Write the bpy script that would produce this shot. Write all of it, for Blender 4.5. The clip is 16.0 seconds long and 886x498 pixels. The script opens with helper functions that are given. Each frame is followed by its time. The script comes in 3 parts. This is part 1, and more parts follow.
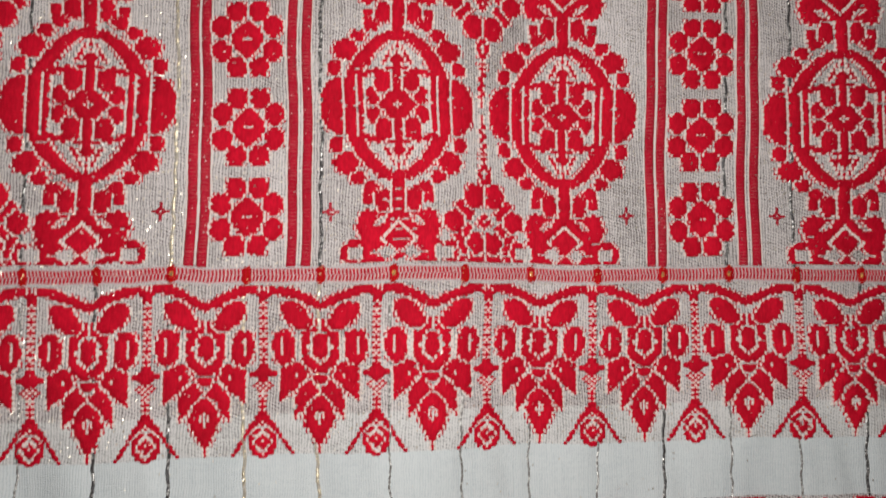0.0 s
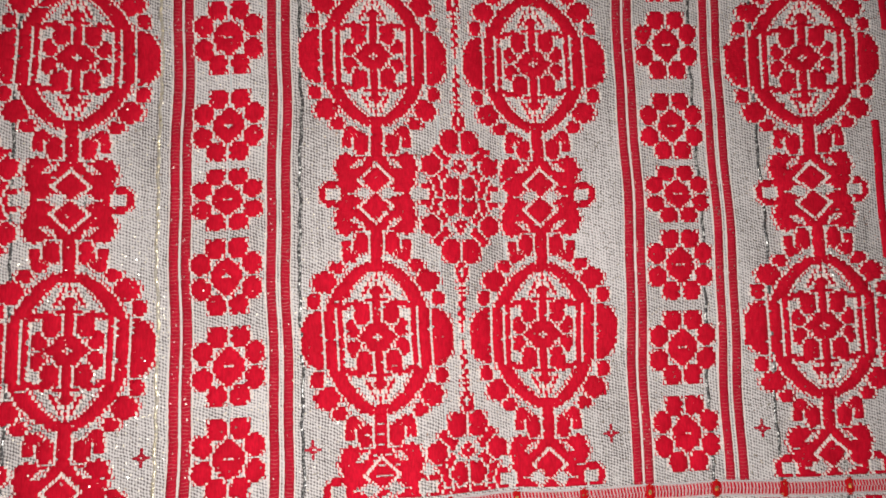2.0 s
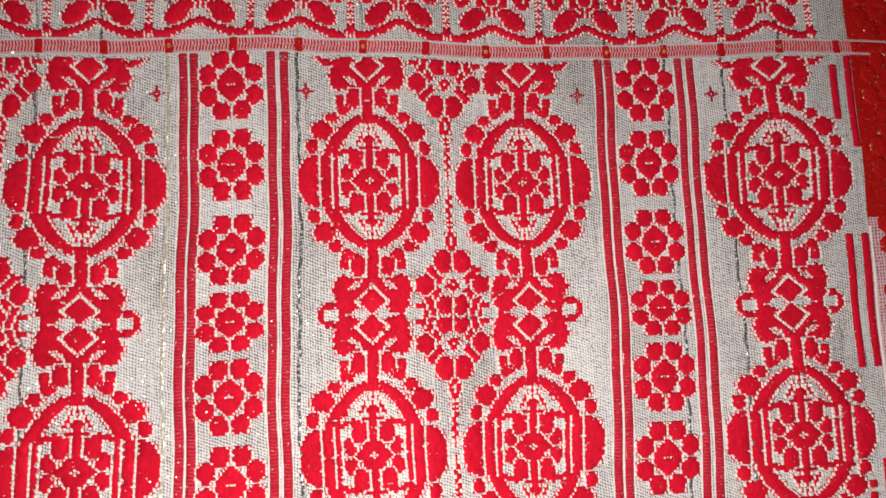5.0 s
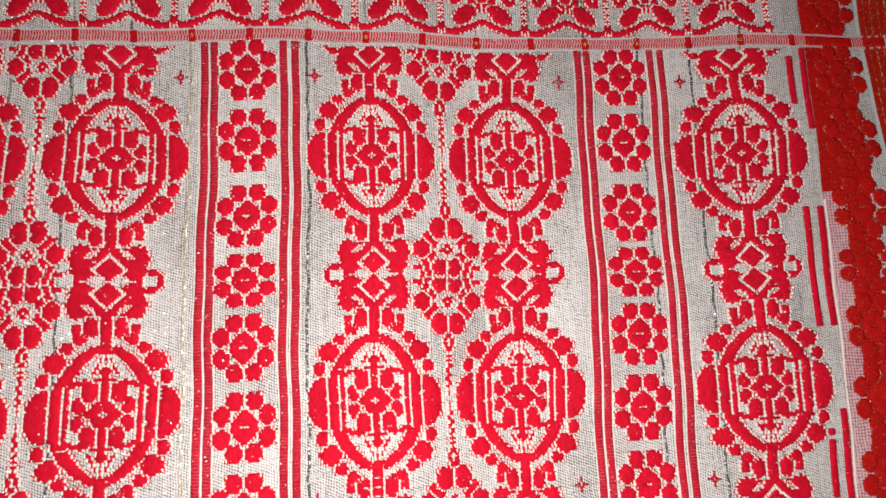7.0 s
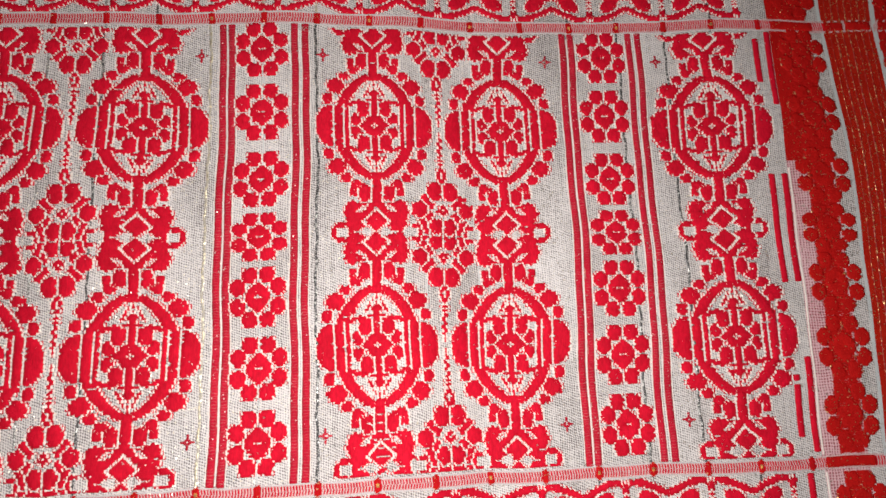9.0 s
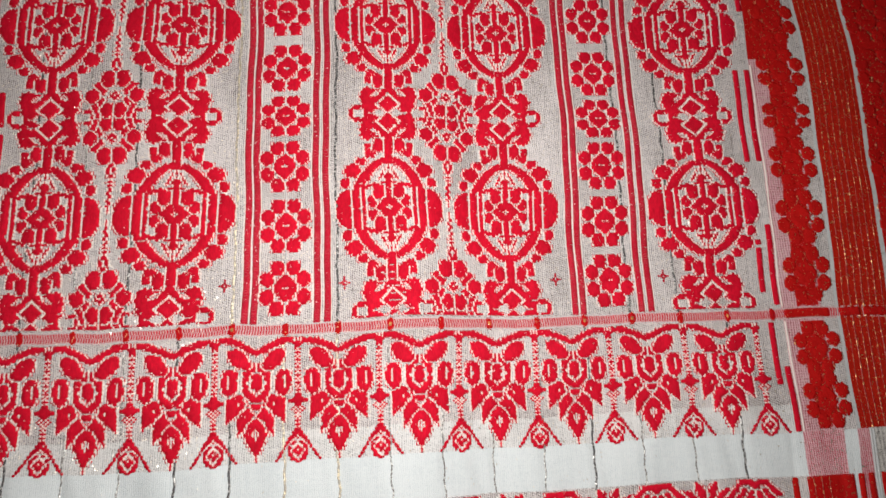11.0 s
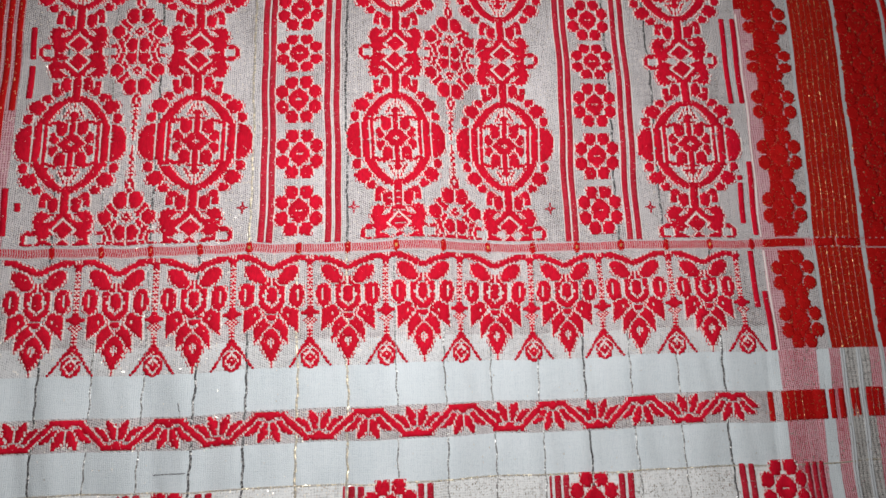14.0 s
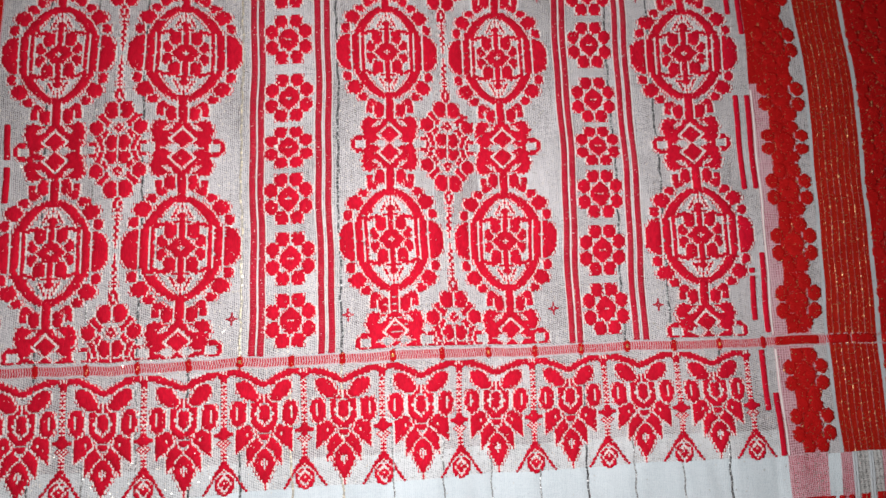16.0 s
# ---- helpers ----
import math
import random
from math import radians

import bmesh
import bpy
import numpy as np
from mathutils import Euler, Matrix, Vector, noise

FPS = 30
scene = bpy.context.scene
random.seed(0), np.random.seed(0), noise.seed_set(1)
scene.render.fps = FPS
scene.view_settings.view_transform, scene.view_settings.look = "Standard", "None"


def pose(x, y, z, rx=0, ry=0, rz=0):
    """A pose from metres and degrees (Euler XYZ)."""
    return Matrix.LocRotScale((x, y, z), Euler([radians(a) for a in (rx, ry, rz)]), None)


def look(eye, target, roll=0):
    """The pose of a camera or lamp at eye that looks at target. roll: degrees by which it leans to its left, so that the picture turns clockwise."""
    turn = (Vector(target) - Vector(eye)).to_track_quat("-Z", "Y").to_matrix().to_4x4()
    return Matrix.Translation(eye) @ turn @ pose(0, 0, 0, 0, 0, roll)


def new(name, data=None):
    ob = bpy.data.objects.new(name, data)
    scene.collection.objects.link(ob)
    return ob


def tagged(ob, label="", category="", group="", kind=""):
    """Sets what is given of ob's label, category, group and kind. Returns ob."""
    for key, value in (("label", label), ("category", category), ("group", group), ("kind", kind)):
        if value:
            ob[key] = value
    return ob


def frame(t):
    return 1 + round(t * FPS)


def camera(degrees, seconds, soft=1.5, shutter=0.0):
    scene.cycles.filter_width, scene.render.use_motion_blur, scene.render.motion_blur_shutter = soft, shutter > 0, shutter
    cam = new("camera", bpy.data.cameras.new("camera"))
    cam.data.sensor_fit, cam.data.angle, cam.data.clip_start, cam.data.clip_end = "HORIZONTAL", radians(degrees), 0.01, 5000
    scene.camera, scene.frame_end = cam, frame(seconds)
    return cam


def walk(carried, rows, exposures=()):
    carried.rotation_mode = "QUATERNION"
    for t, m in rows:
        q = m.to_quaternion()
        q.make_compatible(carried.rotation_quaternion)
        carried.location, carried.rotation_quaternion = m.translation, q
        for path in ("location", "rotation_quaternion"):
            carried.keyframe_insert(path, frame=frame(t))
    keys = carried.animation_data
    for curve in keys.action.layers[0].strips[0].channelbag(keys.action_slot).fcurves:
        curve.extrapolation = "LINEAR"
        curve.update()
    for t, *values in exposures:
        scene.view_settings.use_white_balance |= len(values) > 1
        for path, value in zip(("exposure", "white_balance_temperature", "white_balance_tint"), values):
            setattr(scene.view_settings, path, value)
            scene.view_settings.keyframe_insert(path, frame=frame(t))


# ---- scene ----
import collections

cam = camera(65.3, 16.0, soft=1.62, shutter=0.35)
PATH = [
    (0, (0.008, -0.001, 0.28), (0.128, 0.136, -1.711), 41.3),
    (0.5, (0.015, 0.031, 0.28), (0.138, 0.178, -1.711), 39.0),
    (1, (0.016, 0.053, 0.277), (0.149, 0.198, -1.713), 41.8),
    (1.5, (0.016, 0.067, 0.282), (0.155, 0.263, -1.703), 34.3),
    (2, (0.015, 0.081, 0.287), (0.145, 0.292, -1.697), 30.2),
    (2.5, (0.014, 0.086, 0.29), (0.148, 0.311, -1.692), 29.3),
    (3, (0.016, 0.095, 0.29), (0.141, 0.315, -1.694), 28.1),
    (3.5, (0.016, 0.105, 0.291), (0.148, 0.329, -1.692), 28.8),
    (4, (0.016, 0.114, 0.303), (0.157, 0.376, -1.675), 26.6),
    (4.2, (0.016, 0.123, 0.298), (0.158, 0.379, -1.681), 27.4),
    (6.3, (0.015, 0.11, 0.321), (0.172, 0.416, -1.649), 25.5),
    (6.5, (0.014, 0.105, 0.322), (0.176, 0.422, -1.646), 25.5),
    (7, (0.014, 0.089, 0.332), (0.169, 0.431, -1.632), 22.8),
    (7.5, (0.014, 0.078, 0.338), (0.17, 0.443, -1.622), 21.3),
    (8, (0.013, 0.065, 0.343), (0.168, 0.447, -1.614), 20.6),
    (8.2, (0.013, 0.063, 0.346), (0.169, 0.451, -1.61), 20.3),
    (10.3, (0.011, 0.001, 0.373), (0.165, 0.42, -1.577), 18.5),
    (10.5, (0.009, -0.012, 0.375), (0.176, 0.435, -1.567), 18.7),
    (11, (0.005, -0.039, 0.39), (0.162, 0.413, -1.552), 17.3),
    (11.5, (0.002, -0.074, 0.4), (0.173, 0.388, -1.538), 19.0),
    (12, (0.002, -0.1, 0.409), (0.162, 0.376, -1.527), 17.8),
    (12.5, (0.005, -0.107, 0.415), (0.169, 0.383, -1.517), 17.7),
    (13, (0.003, -0.104, 0.412), (0.154, 0.37, -1.525), 16.6),
    (13.5, (0.001, -0.099, 0.407), (0.164, 0.325, -1.54), 19.5),
    (14, (-0.001, -0.085, 0.409), (0.163, 0.351, -1.536), 19.3),
    (14.5, (0.0, -0.059, 0.406), (0.163, 0.339, -1.547), 20.7),
    (15, (0.002, -0.037, 0.403), (0.154, 0.337, -1.556), 21.2),
    (15.5, (0.001, -0.018, 0.399), (0.15, 0.327, -1.565), 22.3),
    (16, (0.005, 0.006, 0.408), (0.158, 0.316, -1.562), 24.4),
]
walk(cam, [(t, look(eye, target, roll)) for t, eye, target, roll in PATH],
     [(0.0, -0.72, 6550.0, 10.0), (1.5, -0.47, 6550.0, 10.0), (3.5, -0.25, 6500.0, 10.0), (6.5, 0.05, 6600.0, 10.0), (8.0, 0.02, 6500.0, 10.0), (10.5, -0.14, 6600.0, 10.0), (13.0, -0.34, 6220.0, 10.0), (14.5, -0.30, 6160.0, 10.0), (16.0, -0.14, 6060.0, 10.0)])


# ---- light: a torch held with the camera and a fill added overhead, in a plain pale room ----
world = bpy.data.worlds.new("world")
scene.world = world
world.use_nodes = True
world.node_tree.nodes["Background"].inputs["Color"].default_value = (0.9, 0.95, 1.0, 1)
world.node_tree.nodes["Background"].inputs["Strength"].default_value = 0.05


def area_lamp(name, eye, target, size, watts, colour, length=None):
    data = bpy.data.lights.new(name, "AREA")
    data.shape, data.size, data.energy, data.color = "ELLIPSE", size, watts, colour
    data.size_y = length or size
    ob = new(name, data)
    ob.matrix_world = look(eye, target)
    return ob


# No lamp is known up here: a soft fill added to even the light.
area_lamp("overhead_fill", (-0.45, 0.35, 1.75), (0.02, 0.05, 0), 0.2, 2.6, (0.97, 0.98, 1.0))
# The camera's own torch, fixed mid-path and stretched along y for its travel.
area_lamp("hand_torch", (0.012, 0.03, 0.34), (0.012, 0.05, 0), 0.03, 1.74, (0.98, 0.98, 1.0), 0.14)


# ---- materials ----
def material(name):
    m = bpy.data.materials.new(name)
    m.use_nodes = True
    nt = m.node_tree
    return m, nt, nt.nodes["Principled BSDF"]


def node(nt, kind, **values):
    n = nt.nodes.new(kind)
    for key, value in values.items():
        if isinstance(value, tuple) and len(value) == 2 and hasattr(value[1], "is_linked"):
            nt.links.new(value[1], n.inputs[value[0]])
        else:
            n.inputs[key.replace("_", " ")].default_value = value
    return n


def wire(nt, a, b):
    nt.links.new(a, b)


def maths(nt, op, a, b=0.0):
    n = nt.nodes.new("ShaderNodeMath")
    n.operation = op
    for k, v in enumerate((a, b)):
        if hasattr(v, "is_linked"):
            nt.links.new(v, n.inputs[k])
        else:
            n.inputs[k].default_value = v
    return n.outputs[0]


def mixed(nt, factor, a, b):
    n = nt.nodes.new("ShaderNodeMix")
    n.data_type = "RGBA"
    for k, v in ((0, factor), (6, a), (7, b)):
        if hasattr(v, "is_linked"):
            nt.links.new(v, n.inputs[k])
        else:
            n.inputs[k].default_value = (*v, 1) if isinstance(v, tuple) else v
    return n.outputs[2]


def millimetres(nt, sx=1.0, sy=1.0, swap=False):
    """The place on the cloth in millimetres, scaled along and across."""
    co = nt.nodes.new("ShaderNodeTexCoord")
    mp = nt.nodes.new("ShaderNodeMapping")
    mp.inputs["Scale"].default_value = (1000 * sx, 1000 * sy, 1000)
    if swap:
        mp.inputs["Rotation"].default_value = (0, 0, radians(90))
    wire(nt, co.outputs["Object"], mp.inputs["Vector"])
    return mp.outputs[0]


def noise_at(nt, vector, scale, detail=2.0):
    n = node(nt, "ShaderNodeTexNoise", Scale=scale, Detail=detail)
    wire(nt, vector, n.inputs["Vector"])
    return n.outputs["Fac"]


def speck(nt, cell, share):
    """One in so many thread crossings, with a random value of its own."""
    v = nt.nodes.new("ShaderNodeTexVoronoi")
    v.inputs["Scale"].default_value = 1.0 / cell
    wire(nt, millimetres(nt), v.inputs["Vector"])
    sep = nt.nodes.new("ShaderNodeSeparateColor")
    wire(nt, v.outputs["Color"], sep.inputs[0])
    return maths(nt, "GREATER_THAN", sep.outputs[0], 1.0 - share), v.outputs["Color"]


def tilted(nt, amount, colour, base=None):
    """A normal leaned at random from cell to cell, as the facets of metal yarn are."""
    geo = nt.nodes.new("ShaderNodeNewGeometry")
    sub = nt.nodes.new("ShaderNodeVectorMath")
    sub.operation = "SUBTRACT"
    wire(nt, colour, sub.inputs[0])
    sub.inputs[1].default_value = (0.5, 0.5, 0.5)
    mul = nt.nodes.new("ShaderNodeVectorMath")
    mul.operation = "SCALE"
    wire(nt, sub.outputs[0], mul.inputs[0])
    if hasattr(amount, "is_linked"):
        wire(nt, amount, mul.inputs["Scale"])
    else:
        mul.inputs["Scale"].default_value = amount
    add = nt.nodes.new("ShaderNodeVectorMath")
    add.operation = "ADD"
    wire(nt, base or geo.outputs["Normal"], add.inputs[0])
    wire(nt, mul.outputs[0], add.inputs[1])
    nrm = nt.nodes.new("ShaderNodeVectorMath")
    nrm.operation = "NORMALIZE"
    wire(nt, add.outputs[0], nrm.inputs[0])
    return nrm.outputs[0]


def bump(nt, height, strength, distance):
    b = node(nt, "ShaderNodeBump", Strength=strength, Distance=distance)
    wire(nt, height, b.inputs["Height"])
    return b.outputs[0]


def woven(name, thread_a, thread_b, gap, width=1.2, row=0.65, glint=0.03, metal=(0.85, 0.75, 0.6), swap=True, mortar=0.12, stain=(0.93, 0.9, 0.86)):
    """Open plain weave: staggered floats with dark gaps, soft stains, scattered metal crossings."""
    m, nt, bsdf = material(name)
    br = node(nt, "ShaderNodeTexBrick", Scale=1.0)
    br.offset, br.squash = 0.5, 1.0
    for key, value in (("Color1", (*thread_a, 1)), ("Color2", (*thread_b, 1)), ("Mortar", (*gap, 1)), ("Brick Width", width), ("Row Height", row), ("Mortar Size", mortar), ("Mortar Smooth", 0.6)):
        br.inputs[key].default_value = value
    vec = millimetres(nt, swap=swap)
    wob = nt.nodes.new("ShaderNodeTexNoise")
    wob.inputs["Scale"].default_value = 0.12
    wire(nt, vec, wob.inputs["Vector"])
    add = nt.nodes.new("ShaderNodeVectorMath")
    add.operation = "MULTIPLY_ADD"
    wire(nt, wob.outputs["Color"], add.inputs[0])
    add.inputs[1].default_value = (1.6, 1.6, 0)
    wire(nt, vec, add.inputs[2])
    wire(nt, add.outputs[0], br.inputs["Vector"])
    big = noise_at(nt, millimetres(nt), 0.035, 3)
    st = mixed(nt, big, tuple(c * 0.86 for c in stain), (1.0, 1.0, 1.0))
    mul = nt.nodes.new("ShaderNodeMix")
    mul.data_type, mul.blend_type = "RGBA", "MULTIPLY"
    mul.inputs[0].default_value = 1.0
    wire(nt, br.outputs["Color"], mul.inputs[6])
    wire(nt, st, mul.inputs[7])
    pick, rand = speck(nt, 0.55, glint)
    wire(nt, mixed(nt, pick, mul.outputs[2], metal), bsdf.inputs["Base Color"])
    wire(nt, maths(nt, "MULTIPLY", pick, 0.7), bsdf.inputs["Metallic"])
    wire(nt, maths(nt, "SUBTRACT", 0.75, maths(nt, "MULTIPLY", pick, 0.42)), bsdf.inputs["Roughness"])
    bp = bump(nt, maths(nt, "SUBTRACT", 1.0, br.outputs["Fac"]), 0.5, 0.0003)
    wire(nt, tilted(nt, maths(nt, "MULTIPLY", pick, 0.9), rand, bp), bsdf.inputs["Normal"])
    return m


def gauze(name, light, mid, gap, px, py, wx=1.0, wy=1.0, rough=0.9, glint=0.03, metal=(0.85, 0.75, 0.6), slant=0.0, low=-1.0):
    """Loose handloom weave: uneven columns and rows of thread with dark gaps between, silky patches, metal crossings."""
    m, nt, bsdf = material(name)
    vec = millimetres(nt)
    wob = node(nt, "ShaderNodeTexNoise", Scale=0.10, Detail=3.0)
    wire(nt, vec, wob.inputs["Vector"])
    add = nt.nodes.new("ShaderNodeVectorMath")
    add.operation = "MULTIPLY_ADD"
    wire(nt, wob.outputs["Color"], add.inputs[0])
    add.inputs[1].default_value = (2.4, 2.4, 0)
    wire(nt, vec, add.inputs[2])
    sep = nt.nodes.new("ShaderNodeSeparateXYZ")
    wire(nt, add.outputs[0], sep.inputs[0])
    x, y = sep.outputs[0], sep.outputs[1]
    sx = maths(nt, "SINE", maths(nt, "MULTIPLY", x, 2 * math.pi / px))
    sy = maths(nt, "SINE", maths(nt, "ADD", maths(nt, "MULTIPLY", y, 2 * math.pi / py), maths(nt, "MULTIPLY", x, slant)))
    h = maths(nt, "ADD", maths(nt, "MULTIPLY", sx, 0.5 * wx), maths(nt, "MULTIPLY", sy, 0.5 * wy))
    fine = noise_at(nt, millimetres(nt, 1.0, 1.0), 1.1, 2)
    weft = noise_at(nt, millimetres(nt, 0.10, 0.9), 1.0, 2)
    warp = noise_at(nt, millimetres(nt, 0.9, 0.05), 1.0, 2)
    for n, k in ((fine, 1.5 * rough), (weft, 0.8 * rough), (warp, 0.8 * rough)):
        h = maths(nt, "ADD", h, maths(nt, "MULTIPLY", maths(nt, "SUBTRACT", n, 0.5), k))
    silky = noise_at(nt, millimetres(nt, 1.0, 0.6), 0.022, 2)
    step = nt.nodes.new("ShaderNodeMapRange")
    step.inputs["From Min"].default_value, step.inputs["From Max"].default_value = low, low + 1.3
    wire(nt, maths(nt, "ADD", h, maths(nt, "MULTIPLY", maths(nt, "SUBTRACT", silky, 0.42), 1.1)), step.inputs["Value"])
    base = mixed(nt, step.outputs[0], gap, mixed(nt, silky, mid, light))
    pick, rand = speck(nt, 0.6, glint)
    wire(nt, mixed(nt, pick, base, metal), bsdf.inputs["Base Color"])
    wire(nt, maths(nt, "MULTIPLY", pick, 0.7), bsdf.inputs["Metallic"])
    wire(nt, maths(nt, "SUBTRACT", 0.75, maths(nt, "MULTIPLY", pick, 0.42)), bsdf.inputs["Roughness"])
    bsdf.inputs["Specular IOR Level"].default_value = 0.15
    bp = bump(nt, step.outputs[0], 0.6, 0.0004)
    wire(nt, tilted(nt, maths(nt, "MULTIPLY", pick, 0.9), rand, bp), bsdf.inputs["Normal"])
    return m


def yarn(name, dark, light, glint=0.0, metal=(0.9, 0.62, 0.3), rough=0.6, ticks=None):
    """Soft floats of dyed yarn: streaks along the warp, fine fuzz, now and then a pale or metal speck."""
    m, nt, bsdf = material(name)
    streak = noise_at(nt, millimetres(nt, 1.6, 0.35), 1.0, 3)
    cloudy = noise_at(nt, millimetres(nt), 0.06, 2)
    f = maths(nt, "ADD", maths(nt, "MULTIPLY", streak, 1.1), maths(nt, "ADD", maths(nt, "MULTIPLY", cloudy, 0.5), maths(nt, "MULTIPLY", noise_at(nt, millimetres(nt, 1.0, 0.5), 0.28, 3), 0.7)))
    f = maths(nt, "SUBTRACT", f, 0.65)
    base = mixed(nt, f, dark, light)
    info = nt.nodes.new("ShaderNodeObjectInfo")
    base = mixed(nt, maths(nt, "MULTIPLY", info.outputs["Random"], 0.28), base, dark)
    if ticks:
        sep = nt.nodes.new("ShaderNodeSeparateXYZ")
        wire(nt, millimetres(nt), sep.inputs[0])
        row = maths(nt, "SINE", maths(nt, "ADD", maths(nt, "MULTIPLY", sep.outputs[1], 4.4), maths(nt, "MULTIPLY", noise_at(nt, millimetres(nt), 0.3), 9.0)))
        often = noise_at(nt, millimetres(nt, 0.5, 1.0), 0.16, 3)
        tick = nt.nodes.new("ShaderNodeMapRange")
        tick.inputs["From Min"].default_value, tick.inputs["From Max"].default_value = 1.2, 1.7
        wire(nt, maths(nt, "ADD", row, often), tick.inputs["Value"])
        base = mixed(nt, maths(nt, "MULTIPLY", tick.outputs[0], 0.28), base, ticks)
    pick, rand = speck(nt, 0.6, glint)
    wire(nt, mixed(nt, pick, base, metal), bsdf.inputs["Base Color"])
    wire(nt, maths(nt, "MULTIPLY", pick, 0.85), bsdf.inputs["Metallic"])
    wire(nt, maths(nt, "SUBTRACT", rough, maths(nt, "MULTIPLY", pick, 0.3)), bsdf.inputs["Roughness"])
    fuzz = noise_at(nt, millimetres(nt, 1.0, 1.0), 2.2, 2)
    bp = bump(nt, fuzz, 0.8, 0.0005)
    wire(nt, tilted(nt, maths(nt, "MULTIPLY", pick, 0.9), rand, bp), bsdf.inputs["Normal"])
    bsdf.inputs["Specular IOR Level"].default_value = 0.08
    return m


def twisted(name, dark, bright, metal, pitch=1.7, dark_share=0.5):
    """A metal-wrapped thread: bright and dark turns along its length."""
    m, nt, bsdf = material(name)
    n = noise_at(nt, millimetres(nt, 0.6, 1.0 / pitch), 1.0, 2)
    step = nt.nodes.new("ShaderNodeMapRange")
    step.inputs["From Min"].default_value, step.inputs["From Max"].default_value = dark_share - 0.05, dark_share + 0.07
    wire(nt, n, step.inputs["Value"])
    wire(nt, mixed(nt, step.outputs[0], dark, bright), bsdf.inputs["Base Color"])
    wire(nt, maths(nt, "MULTIPLY", step.outputs[0], metal), bsdf.inputs["Metallic"])
    bsdf.inputs["Roughness"].default_value = 0.38
    pick, rand = speck(nt, 0.5, 1.0)
    wire(nt, tilted(nt, 0.55, rand), bsdf.inputs["Normal"])
    return m


RED = yarn("red_yarn", (0.39, 0.0025, 0.012), (0.90, 0.008, 0.037), 0.004, (0.88, 0.74, 0.66))
RED_ZARI = yarn("red_yarn_with_gold", (0.36, 0.004, 0.0035), (0.68, 0.011, 0.009), 0.022)
PANEL = gauze("beige_gauze_weave", (0.81, 0.735, 0.695), (0.62, 0.555, 0.51), (0.085, 0.064, 0.058), 1.15, 1.3, 0.9, 1.0, rough=1.15, glint=0.03, slant=1.9, low=-0.9)
PLAIN = gauze("pale_plain_weave", (0.80, 0.82, 0.79), (0.67, 0.69, 0.66), (0.52, 0.56, 0.56), 1.0, 0.9, 0.5, 0.5, 0.9, 0.0015)
SQUARE = gauze("ribbed_weave_with_silver", (0.90, 0.87, 0.81), (0.80, 0.77, 0.70), (0.46, 0.43, 0.39), 1.4, 1.4, 0.5, 0.8, 1.5, glint=0.08, low=-1.2)
COMB_LOW = gauze("smooth_beige_weave", (0.82, 0.79, 0.745), (0.68, 0.65, 0.605), (0.20, 0.18, 0.165), 1.15, 1.3, 0.8, 0.8, 1.2, glint=0.02, slant=1.9, low=-1.1)
PINK = gauze("pink_mixed_weave", (0.84, 0.56, 0.56), (0.66, 0.28, 0.30), (0.45, 0.02, 0.045), 1.3, 1.2, 1.2, 1.0, 1.1, glint=0.07, slant=1.2, low=-0.75)
PINK_DARK = gauze("dark_pink_mixed_weave", (0.80, 0.56, 0.56), (0.62, 0.26, 0.28), (0.24, 0.004, 0.012), 1.5, 1.5, 1.3, 1.1, 1.2, glint=0.03)
BAND = woven("pale_pink_weave", (0.80, 0.58, 0.56), (0.72, 0.50, 0.48), (0.50, 0.20, 0.20), 2.0, 0.6, 0.02)
SILVER_ZARI = gauze("silver_grey_metal_weave", (0.70, 0.66, 0.60), (0.52, 0.47, 0.41), (0.10, 0.085, 0.075), 2.6, 1.2, 1.0, 0.8, 1.3, 0.2, (0.9, 0.85, 0.78))
DARK_THREAD = twisted("dark_metal_thread", (0.05, 0.043, 0.04), (0.62, 0.59, 0.54), 0.8, 1.2, 0.55)
GOLD_THREAD = twisted("gold_metal_thread", (0.44, 0.38, 0.30), (0.94, 0.80, 0.55), 0.9, 1.8, 0.53)
BROKEN_GOLD = twisted("broken_gold_line", (0.34, 0.010, 0.005), (0.95, 0.60, 0.26), 0.9, 1.5, 0.60)
ZARI_WEAVE = yarn("gold_shot_red_weave", (0.33, 0.006, 0.003), (0.60, 0.022, 0.008), 0.035)
SILVER_THREAD = twisted("silver_metal_thread", (0.19, 0.17, 0.15), (0.82, 0.79, 0.73), 0.85, 1.2, 0.53)
WHITE_YARN = yarn("white_yarn", (0.52, 0.52, 0.50), (0.68, 0.67, 0.64), 0.01, (0.9, 0.85, 0.7))
TIE_YARN = yarn("cream_tie_yarn", (0.80, 0.66, 0.58), (0.95, 0.85, 0.77), 0.01, (0.9, 0.85, 0.7))
RED_STRIPE = yarn("crimson_stripe_yarn", (0.30, 0.003, 0.013), (0.74, 0.014, 0.045), 0.01, (0.85, 0.7, 0.62), ticks=(0.80, 0.46, 0.42))


def plaster(name, colour):
    m, nt, bsdf = material(name)
    n = noise_at(nt, millimetres(nt, 0.001, 0.001), 3.0, 4)
    wire(nt, mixed(nt, n, tuple(c * 0.9 for c in colour), colour), bsdf.inputs["Base Color"])
    bsdf.inputs["Roughness"].default_value = 0.85
    return m


# ---- how the cloth lies ----
def ease(a, b, v):
    t = np.clip((v - a) / (b - a), 0, 1)
    return t * t * (3 - 2 * t)


